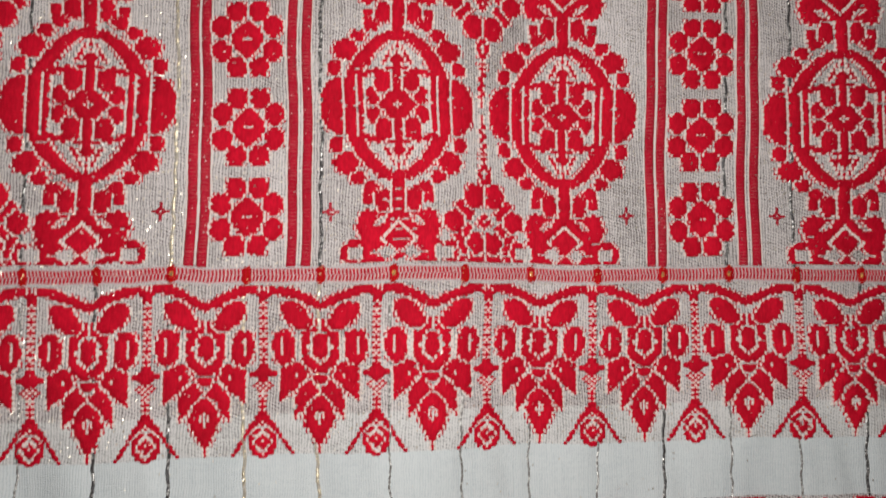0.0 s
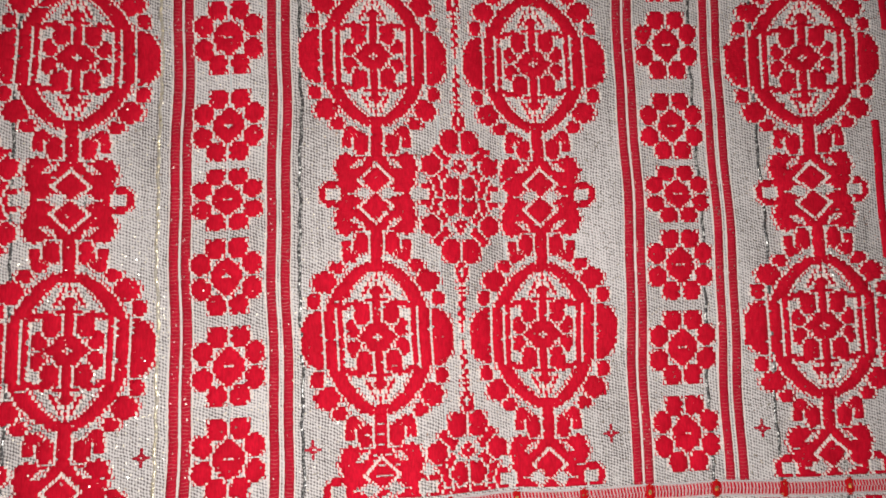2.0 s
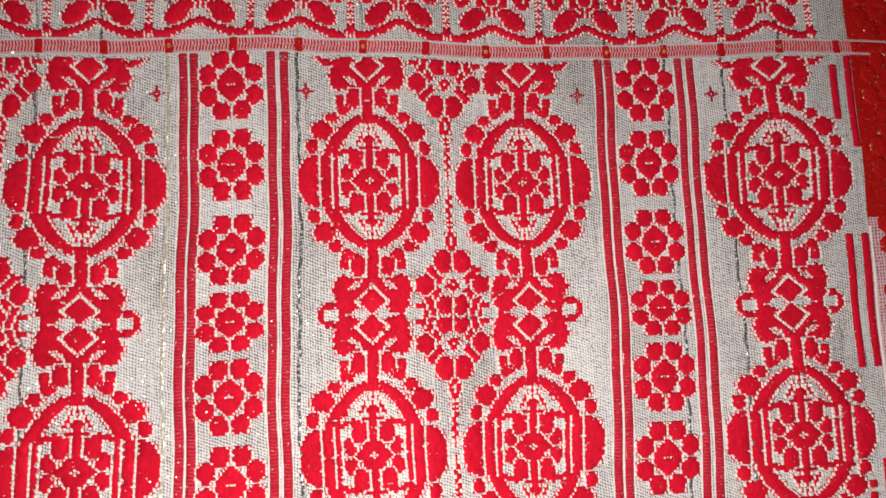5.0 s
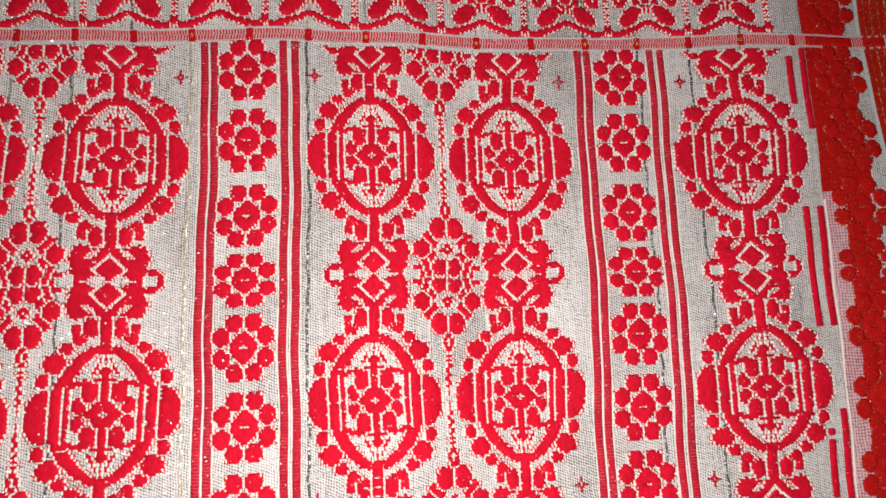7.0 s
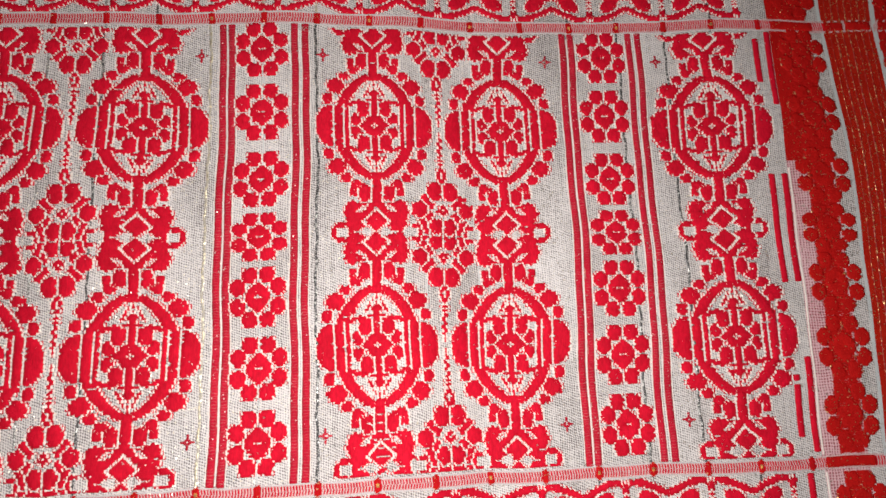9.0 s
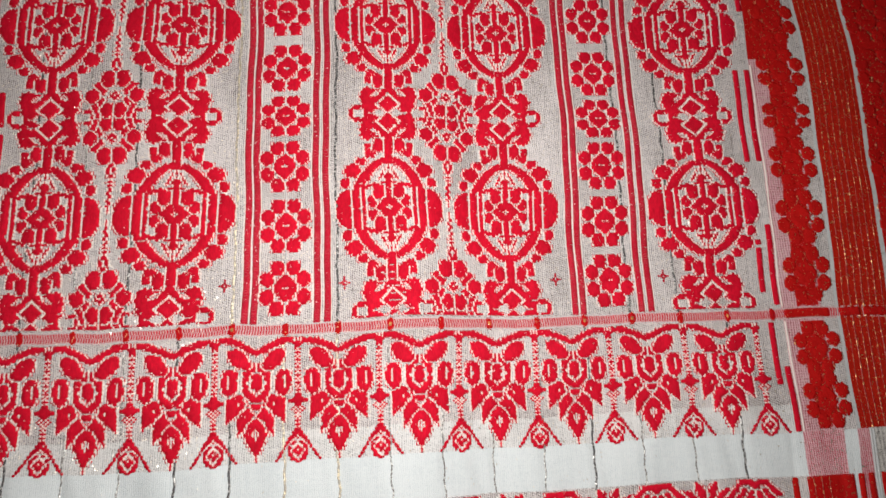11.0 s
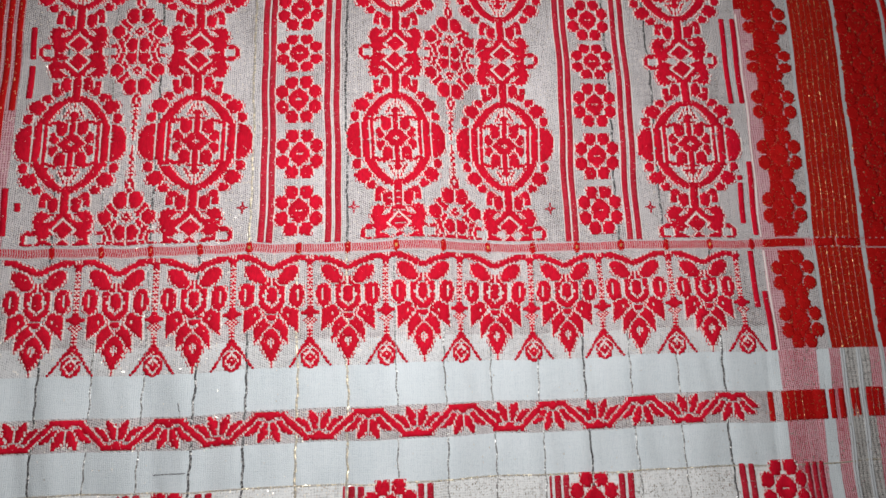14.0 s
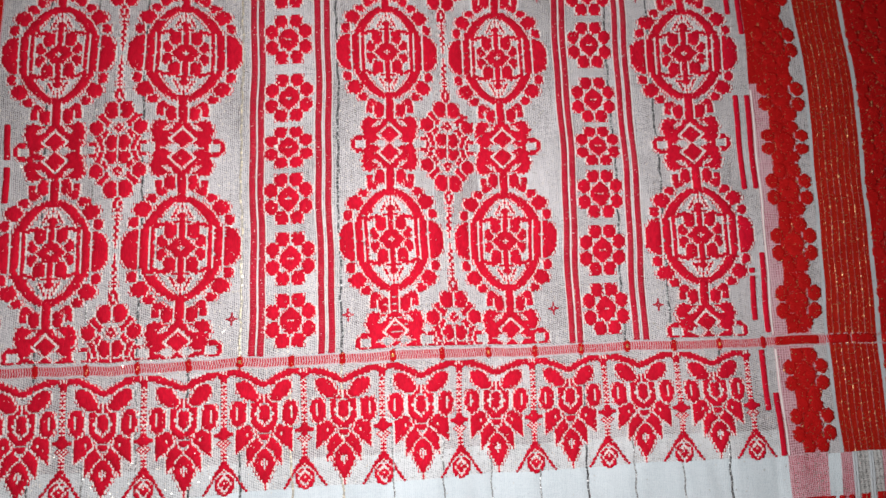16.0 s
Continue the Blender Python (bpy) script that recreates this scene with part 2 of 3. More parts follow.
def lie(x, y, h):
    """A place on the flat cloth, in millimetres, and a height over it: where it lies in the room, in metres."""
    x, y, h = np.asarray(x, float), np.asarray(y, float), np.asarray(h, float)
    z = 5.5 - 10.0 * ease(18, 66, x) + 2.5 * ease(120, 220, x) - 3.0 * ease(-110, -260, x)
    z = z + 0.7 * np.sin(x / 23.0 + y / 61.0) + 0.5 * np.sin(x / 14.0 - y / 90.0 + 1.0)
    z = z + (0.5 + 0.6 * ease(-40, -120, x)) * np.sin(x / 5.2 + y / 80.0 + 0.6 * np.sin(x / 17.0)) * ease(-50, -75, y)
    px = x + np.interp(y, (-130, -60, 20, 165, 255), (-4.0, -2.0, -2.0, 2.0, -2.0)) * ease(232, 272, x)
    px = px + 0.5 * np.sin(y / 21.0 + x / 55.0) + 0.25 * np.sin(y / 8.0 + x / 30.0)
    px = px + 1.8 * ease(20, 150, y) * ease(50, 130, x)
    py = y + 0.45 * np.sin(x / 19.0 + y / 70.0) + 0.2 * np.sin(x / 7.5)
    # the weft sags towards the far side, and the metal threads gather it into shallow scallops
    across = (-200, -110, -20, 60, 200)
    py = py + np.interp(x, across, (-1.5, -1.3, 0.3, 0.3, 0.3)) * ease(190, 60, y) * ease(-130, -60, y)
    py = py + np.interp(x, across, (-1.2, -1.2, 0.0, 0.0, 1.8)) * ease(12, -45, y) * ease(-140, -100, y)
    py = py + 0.9 * (np.abs(np.cos(math.pi * (x - 4.0) / 28.3)) - 0.6) * np.exp(-((y - 2.0) / 16.0) ** 2) * (0.3 + 0.7 * ease(-10, -80, x))
    py = py + 1.6 * ease(100, 240, y) * ease(60, 200, x)
    py = py + 1.0 * ease(-70, -84, y) * ease(-122, -106, y)
    gather = np.exp(-(((x - 4.0 + 14.15) % 28.3 - 14.15) / 2.4) ** 2)
    z = z - 0.55 * gather * ease(-52, -64, y) + 0.25 * np.sin(x / 2.9 + 1.5 * np.sin(y / 15.0 + x / 11.0)) * ease(-58, -66, y)
    return np.stack([px, py, z + h], -1) / 1000.0


def part(name, verts, faces, mat, parent, label="", smooth=True):
    me = bpy.data.meshes.new(name)
    me.from_pydata([tuple(v) for v in verts], [], faces)
    if smooth:
        me.polygons.foreach_set("use_smooth", [True] * len(me.polygons))
    me.materials.append(mat)
    me.update()
    ob = new(name, me)
    ob.parent = parent
    return tagged(ob, label)


def sheet(name, x0, x1, y0, y1, h, mat, parent, label="", step=4.0, thick=0.25):
    """A woven zone of the cloth with its own thickness."""
    nx, ny = max(1, int((x1 - x0) / step)), max(1, int((y1 - y0) / step))
    gx, gy = np.meshgrid(np.linspace(x0, x1, nx + 1), np.linspace(y0, y1, ny + 1))
    top, low = lie(gx.ravel(), gy.ravel(), h), lie(gx.ravel(), gy.ravel(), h - thick)
    n, w = len(top), nx + 1
    faces = []
    for j in range(ny):
        for i in range(nx):
            a = j * w + i
            faces.append((a, a + 1, a + 1 + w, a + w))
            faces.append((n + a, n + a + w, n + a + 1 + w, n + a + 1))
    rim = [i for i in range(w)] + [j * w + nx for j in range(1, ny + 1)] + [ny * w + i for i in range(nx - 1, -1, -1)] + [j * w for j in range(ny - 1, 0, -1)]
    for a, b in zip(rim, rim[1:] + rim[:1]):
        faces.append((a, n + a, n + b, b))
    return part(name, np.concatenate([top, low]), faces, mat, parent, label, False)


# ---- weaving drafts: a motif is drawn on a grid of warp and weft, one cell a crossing ----
DX, DY = 1.15, 1.0
dice = random.Random(7)


class Draft:
    """A grid of cells round the motif's middle, in millimetres."""

    def __init__(self, half_w, half_h):
        self.nx, self.ny = int(half_w / DX), int(half_h / DY)
        self.X, self.Y = np.meshgrid(np.arange(-self.nx, self.nx + 1) * DX, np.arange(-self.ny, self.ny + 1) * DY)
        self.A = np.abs(self.X)
        self.B = np.abs(self.Y)

    def none(self):
        return np.zeros_like(self.X, bool)

    def oval(self, cx, cy, rx, ry, both=True, power=2.3, turn=0.0):
        """An oval; both: mirrored left to right."""
        x, y = (self.A if both else self.X) - cx, self.Y - cy
        c, s = math.cos(radians(turn)), math.sin(radians(turn))
        u, v = x * c + y * s, y * c - x * s
        return np.abs(u / rx) ** power + np.abs(v / ry) ** power < 1

    def box(self, x0, x1, y0, y1, both=True):
        x = self.A if both else self.X
        return (x >= x0) & (x <= x1) & (self.Y >= y0) & (self.Y <= y1)

    def diamond(self, cx, cy, rx, ry, both=True):
        x = self.A if both else self.X
        return np.abs(x - cx) / rx + np.abs(self.Y - cy) / ry < 1

    def line(self, x0, y0, x1, y1, width, both=True):
        x = self.A if both else self.X
        dx, dy = x1 - x0, y1 - y0
        t = np.clip(((x - x0) * dx + (self.Y - y0) * dy) / (dx * dx + dy * dy), 0, 1)
        return np.hypot(x - x0 - t * dx, self.Y - y0 - t * dy) < width / 2

    def checks(self, n=1):
        i, j = np.indices(self.X.shape)
        return ((i // n + j // n) % 2) == 0


def grown(mask):
    out = mask.copy()
    out[1:] |= mask[:-1]
    out[:-1] |= mask[1:]
    out[:, 1:] |= mask[:, :-1]
    out[:, :-1] |= mask[:, 1:]
    return out


def pieces(mask):
    """The separate patches of a mask."""
    left, found = mask.copy(), []
    while left.any():
        seed = np.argwhere(left)[0]
        piece, stack = np.zeros_like(mask), [tuple(seed)]
        left[tuple(seed)] = False
        while stack:
            j, i = stack.pop()
            piece[j, i] = True
            for b, a in ((j + 1, i), (j - 1, i), (j, i + 1), (j, i - 1)):
                if 0 <= b < mask.shape[0] and 0 <= a < mask.shape[1] and left[b, a]:
                    left[b, a] = False
                    stack.append((b, a))
        found.append(piece)
    return found


def worn(mask):
    """The small faults of hand weaving: frayed outline cells, and now and then a skipped row."""
    out = mask.copy()
    inside = mask.copy()
    inside[1:-1, 1:-1] &= mask[:-2, 1:-1] & mask[2:, 1:-1] & mask[1:-1, :-2] & mask[1:-1, 2:]
    for j, i in np.argwhere(mask & ~inside):
        around = mask[max(0, j - 1):j + 2, max(0, i - 1):i + 2]
        if around.sum() in (5, 6) and mask.sum() > 16 and dice.random() < 0.07:
            out[j, i] = False
    deep = np.argwhere(inside)
    for _ in range(len(deep) // 160):
        if dice.random() < 0.5:
            j, i = deep[dice.randrange(len(deep))]
            run = slice(i, i + dice.randint(2, 4))
            out[j, run] &= ~inside[j, run]
    return out


def grown_inside(mask):
    """The cells that have neighbours of their own kind to both sides."""
    out = np.zeros_like(mask)
    out[:, 1:-1] = mask[:, 1:-1] & mask[:, :-2] & mask[:, 2:]
    return out


def floats(mask, draft, cx, cy, sx=1.0, sy=1.0, thick=1.15, smooth=2):
    """A raised patch of weft floats: a low rib for every row, rounded off along the outline."""
    ny, nx = mask.shape
    full = np.zeros((ny + 2, nx + 2), bool)
    full[1:-1, 1:-1] = mask
    full_deep = full.copy()
    full_deep[1:-1, 1:-1] &= full[:-2, 1:-1] & full[2:, 1:-1] & full[1:-1, :-2] & full[1:-1, 2:]
    index, X, Y, H, faces, beside = {}, [], [], [], [], collections.defaultdict(set)

    def vertex(r, i):
        """Row line r counts half rows; i counts column lines."""
        if (r, i) in index:
            return index[r, i]
        j = r // 2
        around = (full[j + 1, i], full[j + 1, i + 1]) if r % 2 else (full[j, i], full[j, i + 1], full[j + 1, i], full[j + 1, i + 1])
        rim = not all(around)
        middle = full_deep[j + 1, i] and full_deep[j + 1, i + 1]
        h = thick * (0.22 if rim else 1.0 if middle else 0.8) * (1.0 if r % 2 else 0.85) * dice.uniform(0.9, 1.1)
        x = draft.X[0, 0] + (i - 0.5) * DX
        if r % 2 and rim:
            x += DX * dice.uniform(0.08, 0.34) * (1 if around[0] else -1)
        y = draft.Y[0, 0] + (r / 2 - 0.5) * DY
        if rim and not r % 2:
            low, high = int(around[0] or around[1]), int(around[2] or around[3])
            y += 0.2 * DY * (low - high)
        index[r, i] = len(X)
        X.append(cx + x * sx)
        Y.append(cy + y * sy)
        H.append(h)
        return index[r, i]

    skirt, outline = {}, []

    def foot(v):
        if v not in skirt:
            skirt[v] = len(X)
            X.append(X[v])
            Y.append(Y[v])
            H.append(-0.05)
        return skirt[v]

    for j, i in np.argwhere(mask):
        r = 2 * j
        a, b, c, d, e, f = (vertex(r, i), vertex(r, i + 1), vertex(r + 1, i), vertex(r + 1, i + 1), vertex(r + 2, i), vertex(r + 2, i + 1))
        faces += [(a, b, d, c), (c, d, f, e)]
        for there, line in ((full[j, i + 1], (b, a)), (full[j + 2, i + 1], (e, f)), (full[j + 1, i], (a, c, e)), (full[j + 1, i + 2], (f, d, b))):
            if not there:
                for p, q in zip(line, line[1:]):
                    beside[p].add(q)
                    beside[q].add(p)
                    outline.append((p, q))
    # the outline pulls tight round its corners
    for pull in (0.5, -0.42) * smooth:
        drawn = [(v, sum(X[n] for n in near) / len(near), sum(Y[n] for n in near) / len(near)) for v, near in beside.items() if len(near) == 2]
        for v, x, y in drawn:
            X[v] += pull * (x - X[v])
            Y[v] += pull * (y - Y[v])
    for p, q in outline:
        faces.append((p, q, foot(q), foot(p)))
    return lie(X, Y, H), faces


def short_runs(mask, most):
    """The cells of a mask in upright runs of at most so many."""
    out = mask.copy()
    for i in range(mask.shape[1]):
        j = 0
        while j < mask.shape[0]:
            k = j
            while k < mask.shape[0] and mask[k, i]:
                k += 1
            if k - j > most:
                out[j:k, i] = False
            j = k + 1
    return out


def stitches(mask, red, draft, cx, cy, sx, sy):
    """Short upright tie-down stitches of pale yarn, one or two picks long, over the cells of a mask."""
    X, Y, H, faces = [], [], [], []
    for i in range(mask.shape[1]):
        j = 0
        while j < mask.shape[0]:
            if not mask[j, i]:
                j += 1
                continue
            n = 2 if j + 1 < mask.shape[0] and mask[j + 1, i] else 1
            pull = 0.3 * (int(red[j, min(i + 1, red.shape[1] - 1)]) - int(red[j, max(i - 1, 0)]))
            x = cx + sx * (draft.X[j, i] + pull + dice.uniform(-0.15, 0.15))
            y = cy + sy * (draft.Y[j, i] + (n - 1) * 0.5 * DY + dice.uniform(-0.15, 0.15))
            half, w, lean, top = (0.45 * n + 0.14) * DY * sy, dice.uniform(0.52, 0.66), dice.uniform(-0.4, 0.15), dice.uniform(1.15, 1.55)
            if dice.random() < 0.95:
                k = len(X)
                for u, v, h in ((0, -1, 0.1), (1, -0.6, 0.0), (1, 0.6, 0.0), (0, 1, 0.1), (-1, 0.6, 0.0), (-1, -0.6, 0.0), (0, -0.5, top), (0, 0.5, top)):
                    X.append(x + u * w + v * lean)
                    Y.append(y + v * half)
                    H.append(h)
                faces += [(k, k + 1, k + 6), (k + 1, k + 2, k + 7, k + 6), (k + 2, k + 3, k + 7), (k + 3, k + 4, k + 7), (k + 4, k + 5, k + 6, k + 7), (k + 5, k, k + 6)]
            j += n
    return lie(X, Y, H), faces


def motif(parent, name, label, draft, layers, cx, cy, sx=1.0, sy=1.0, mat=None, keep=None, thick=1.4, ties=True, skipped=0.0, within=None):
    """The first layer is the part itself; the patches of the others are its pieces. Pale tie-down stitches edge the red."""
    made = None
    red = draft.none()
    for k, (piece_name, mask, split) in enumerate(layers):
        if keep is not None:
            mask = mask & keep
        red |= mask
        if not mask.any():
            continue
        for patch in (pieces(mask) if split else [mask]):
            patch = worn(patch)
            if skipped:
                rows = np.arange(patch.shape[0])[:, None]
                patch &= ~((rows % 4 == 0) & (np.abs(draft.X + 3.0 * np.sin(rows * 1.7)) < skipped) & grown_inside(patch))
            verts, faces = floats(patch, draft, cx, cy, sx, sy, thick, 2 if patch.sum() > 6 else 0)
            if made is None:
                made = part(name, verts, faces, mat or RED, parent, label)
            else:
                part(piece_name, verts, faces, mat or RED, made)
    edge = draft.none()
    edge[:, 1:] |= red[:, :-1]
    edge[:, :-1] |= red[:, 1:]
    edge &= ~red
    if within is not None:
        edge &= within
    if mat is None and ties:
        bed = draft.none()
        bed[:, 3:] |= red[:, :-3] & red[:, 1:-2] & red[:, 2:-1]
        bed[:, :-3] |= red[:, 3:] & red[:, 2:-1] & red[:, 1:-2]
        bed &= short_runs(edge, 3) & np.array([[dice.random() < 0.72 for _ in row] for row in edge])
        verts, faces = floats(bed, draft, cx, cy, sx, sy, 0.7, 0)
        if faces:
            tagged(part("yarn_fringe", verts, faces, RED, made, "red yarn ends under the tie stitches"), kind="stuff")
        verts, faces = stitches(edge, red, draft, cx, cy, sx, sy)
        tagged(part("tie_stitch", verts, faces, TIE_YARN, made, "pale tie-down stitches along the edge"), kind="stuff")
    elif mat is RED_ZARI:
        edge &= np.array([[dice.random() < 0.45 for _ in row] for row in edge])
        verts, faces = floats(edge, draft, cx, cy, 0.94 * sx, 0.94 * sy, thick + 0.15)
        tagged(part("gold_stitch", verts, faces, BROKEN_GOLD, made, "sparse gold stitches round the petals"), kind="stuff")
    return made


# ---- drafts of the motifs ----
def medallion_draft():
    d = Draft(36, 40)
    A, B = d.A, d.B
    octagon = (A < 22.9) & (B < 30.2) & ((A / 24.6) ** 1.75 + (B / 31.2) ** 1.75 < 1)
    inner = (A < 14.0) & ((A / 17.2) ** 1.75 + (B / 27.0) ** 1.75 < 1)
    ring = octagon & ~inner
    ring &= ~d.box(17.0, 18.0, -12.4, 12.4)
    core = d.diamond(0, 0, 8.9, 8.0) | d.oval(0, 0, 6.2, 5.8)
    core |= d.box(0, 1.8, -18, 18) | d.diamond(0, 18.6, 2.9, 3.6) | d.diamond(0, -18.6, 2.9, 3.6)
    fan = d.none()
    for s in (1, -1):
        core |= d.box(0, 5.0, min(s * 14.4, s * 15.6), max(s * 14.4, s * 15.6))
        ring |= d.line(14.4, s * 12.6, 8.6, s * 14.2, 2.2)
        fan |= d.line(5.6, s * 17.2, 2.0, s * 24.0, 1.3)
        fan |= d.box(0, 0.3, min(s * 22.6, s * 27.4), max(s * 22.6, s * 27.4))
    core &= ~(d.box(0, 1.3, -0.4, 0.4) | d.box(0, 0.3, -1.6, 1.6))
    halo = grown(core)
    buds = d.none()
    for s in (1, -1):
        buds |= d.oval(6.0, s * 9.8, 3.5, 4.6) | (d.oval(10.4, s * 4.0, 2.9, 3.4) & ~grown(d.oval(6.0, s * 9.8, 3.5, 4.6))) | d.line(7.0, s * 12.0, 8.8, s * 13.6, 2.2)
    ring &= ~(halo & (B < 17))
    buds &= ~(halo | (ring & (B < 12.5)))
    lobe = (A > 23.8) & (np.abs((A - 22.8) / 10.2) ** 2.2 + np.abs(d.Y / 12.0) ** 2.3 < 1)
    beads = d.none()
    for s in (1, -1):
        mask = d.none()
        for x, y, rx, ry in ((26.4, 15.8, 3.3, 3.1), (21.8, 22.8, 4.9, 4.6), (16.8, 29.0, 3.2, 2.8), (11.4, 33.4, 3.5, 2.7)):
            bead = d.oval(x, s * y, rx, ry, power=2.0) & ~grown(mask)
            mask |= bead
        beads |= mask
    beads &= ~grown(octagon)
    beads &= ~grown(lobe)
    return d, [("ring", ring, False), ("rosette", core, False), ("side_lobe", lobe, True), ("bead", beads, True), ("bud", buds, True), ("fan_ray", fan & inner & ~halo, True)]


def link_draft(side):
    """The knot between two medallions; its hook on the outer side."""
    d = Draft(31, 31)
    A, B = d.A, d.B
    bud = d.none()
    block = d.none()
    stem = d.box(0, 2.4, 12, 31) | d.box(0, 2.4, -31, -12)
    for s in (1, -1):
        bud |= d.oval(7.3, s * 21.2, 3.6, 4.7, power=2.5)
        block |= d.box(12.6, 16.6, min(s * 19.6, s * 25.2), max(s * 19.6, s * 25.2))
        stem |= d.line(0, s * 15.5, 3.2, s * 14.0, 3.5) | d.line(1.0, s * 14.5, 10, s * 6.5, 4.2)
    wing = d.none()
    for s in (1, -1):
        wing |= d.oval(14.4, s * 10.6, 5.2, 6.6, power=2.0) | d.oval(12.4, s * 4.4, 6.2, 4.3) | d.box(13.0, 16.4, min(0, s * 6), max(0, s * 6))
        wing |= d.oval(9.5, s * 14.5, 3.2, 2.0)
    heart = d.diamond(0, 5.4, 6.6, 6.2) | d.diamond(0, -5.4, 6.6, 6.2)
    rim = d.diamond(0, 5.4, 8.8, 8.2) | d.diamond(0, -5.4, 8.8, 8.2) | d.box(5.4, 8.6, -1.0, 2.4)
    wing |= stem
    wing &= ~rim
    wing &= ~(d.box(5.5, 9.4, -1.1, 1.1) | d.oval(8.8, 12.2, 3.4, 1.4, turn=-30) | d.oval(8.8, -12.2, 3.4, 1.4, turn=30) | d.box(16.6, 19.0, 1.4, 2.4) | d.box(16.6, 19.0, -2.4, -1.4))
    wing &= ~(grown(bud) | grown(block))
    hook = (((d.X - side * 20.8) / 6.4) ** 2 + (d.Y / 5.4) ** 2 < 1) & ~(((d.X - side * 20.4) / 3.7) ** 2 + (d.Y / 3.0) ** 2 < 1) & (side * d.X > 18.4)
    return d, [("knot", wing, False), ("heart", heart, True), ("bud", bud, True), ("block", block & ~grown(bud), True), ("hook", hook, True)]


def lattice_draft():
    """The beaded lozenge between a pair of columns, with the chain that runs from it."""
    d = Draft(19, 60)
    A, B = d.A, d.B
    body, ring, bead = d.none(), d.none(), d.none()
    for s in (1, -1):
        body |= d.diamond(0, s * 12.8, 3.4, 3.6) & ~d.box(0, 0.3, s * 12.8 - 0.4, s * 12.8 + 0.4)
        ring |= d.diamond(0, s * 12.8, 5.0, 5.2)
    for x, y, rx, ry in ((3.9, 23.6, 4.4, 5.2), (12.6, 12.8, 4.0, 4.3), (3.7, 4.0, 3.4, 4.7)):
        for s in (1, -1):
            bead |= d.oval(x, s * y, rx, ry, power=2.3) & ~grown(bead) & ~ring & ~d.box(0, 0.7, -60, 60)
    for x0, y0, x1, y1, w in ((6.6, 15.8, 9.8, 19.6, 4.2), (11.4, 7.4, 8.2, 1.2, 3.2), (6.6, 10.6, 8.6, 8.0, 3.2)):
        for s in (1, -1):
            bead |= d.line(x0, s * y0, x1, s * y1, w) & ~grown(bead) & ~ring
    bead |= (d.oval(12.8, 0, 4.9, 5.2) & ~d.box(13.2, 20.0, -2.4, 2.4)) & ~grown(bead)
    chain = d.none()
    for s in (1, -1):
        chain |= d.oval(0, s * 32.2, 2.5, 4.2) & ~d.box(0, 0.4, s * 32.2 - 1.8, s * 32.2 + 1.8)
        chain |= d.oval(0, s * 40.0, 1.9, 3.0) & d.checks()
        chain |= d.box(0, 0.3, min(s * 36, s * 57), max(s * 36, s * 57)) | (d.box(0.8, 1.6, min(s * 43, s * 53), max(s * 43, s * 53)) & d.checks(2))
    return d, [("lozenge", body, False), ("bead", bead, True), ("chain", chain, True)]


def flower_draft():
    d = Draft(17, 19)
    heart = (d.oval(0, 0, 6.6, 7.4, power=1.65)) & ~d.box(0, 1.2, -0.3, 0.3)
    petal = d.none()
    for s in (1, -1):
        petal |= d.oval(4.5, s * 11.6, 3.75, 4.3, power=2.6) | d.oval(10.2, s * 4.9, 3.9, 4.2, power=2.6)
    petal &= ~grown(heart)
    return d, [("flower_heart", heart, False), ("petal", petal, True)]


def spark_draft():
    d = Draft(6, 6)
    m = d.box(0, 4.0, -0.6, 0.6) | d.box(0, 0.7, -4.2, 4.2) | d.diamond(0, 0, 2.6, 2.6)
    return d, [("spark", m & ~d.box(0, 0.4, -0.4, 0.4), False)]


def tooth_draft():
    """One hanging leaf of the comb border; the height is that of the cloth."""
    d = Draft(23, 66)
    ys = 1.9 - 6.6 * np.clip(1 - d.A / 16.0, 0, 1) ** 1.4
    arch = (np.abs(d.Y - ys) < 1.9 - 0.4 * ease(14, 21, d.A)) & (d.A < 20.6)
    leaf = d.oval(9.4, -8.2, 7.6, 4.3, turn=40, power=1.8)
    leaf &= ~grown(arch)
    heart = d.oval(0, -20.0, 7.9, 11.0, power=1.9)
    heart &= ~(d.oval(0, -20.4, 4.7, 6.4, power=2) & ~d.oval(0, -20.4, 3.2, 4.9, power=2))
    heart &= ~(d.box(0, 0.4, -14.5, -8.0) | d.box(0, 0.6, -27.6, -25.4))
    heart &= ~(grown(arch) | grown(leaf))
    side = d.oval(14.2, -20.2, 4.3, 7.0, power=2.5) & ~d.oval(14.6, -20.2, 0.7, 3.4, power=4)
    wing = (d.A > 3.6) & (d.A < 15.6) & (d.Y < -26.8 - 0.45 * np.clip(d.A - 11, 0, 9)) & (d.Y > -30.5 - 1.0 * (d.A - 3.6))
    wing &= ~d.oval(9.6, -31.4, 0.7, 0.7)
    low = (d.A > 0.8) & (d.A < 9.8) & (d.Y < -32.4 - 1.0 * (d.A - 3.6)) & (d.Y > -38.5 - 1.15 * (d.A - 0.8))
    cross = d.line(0.2, -37.2, 6.5, -28.5, 1.1)
    wing &= ~(grown(heart) | grown(side) | cross)
    low |= d.oval(0, -33.2, 2.4, 1.5)
    drop = d.oval(0, -47.8, 5.9, 8.2, power=1.6) | d.line(0, -52, 0, -61, 1.6) | d.oval(0, -54.0, 2.6, 3.6)
    drop &= ~(d.box(0, 1.4, -48.4, -45.4) | d.box(0, 0.4, -50.4, -44.6))
    low &= ~(grown(drop) | grown(heart) | cross | grown(wing))
    return d, [("oval_flower", heart, False), ("arch", arch, True), ("leaf", leaf, True), ("side_oval", side, True), ("wing_leaf", wing, True), ("lower_leaf", low, True), ("drop", drop, True)]


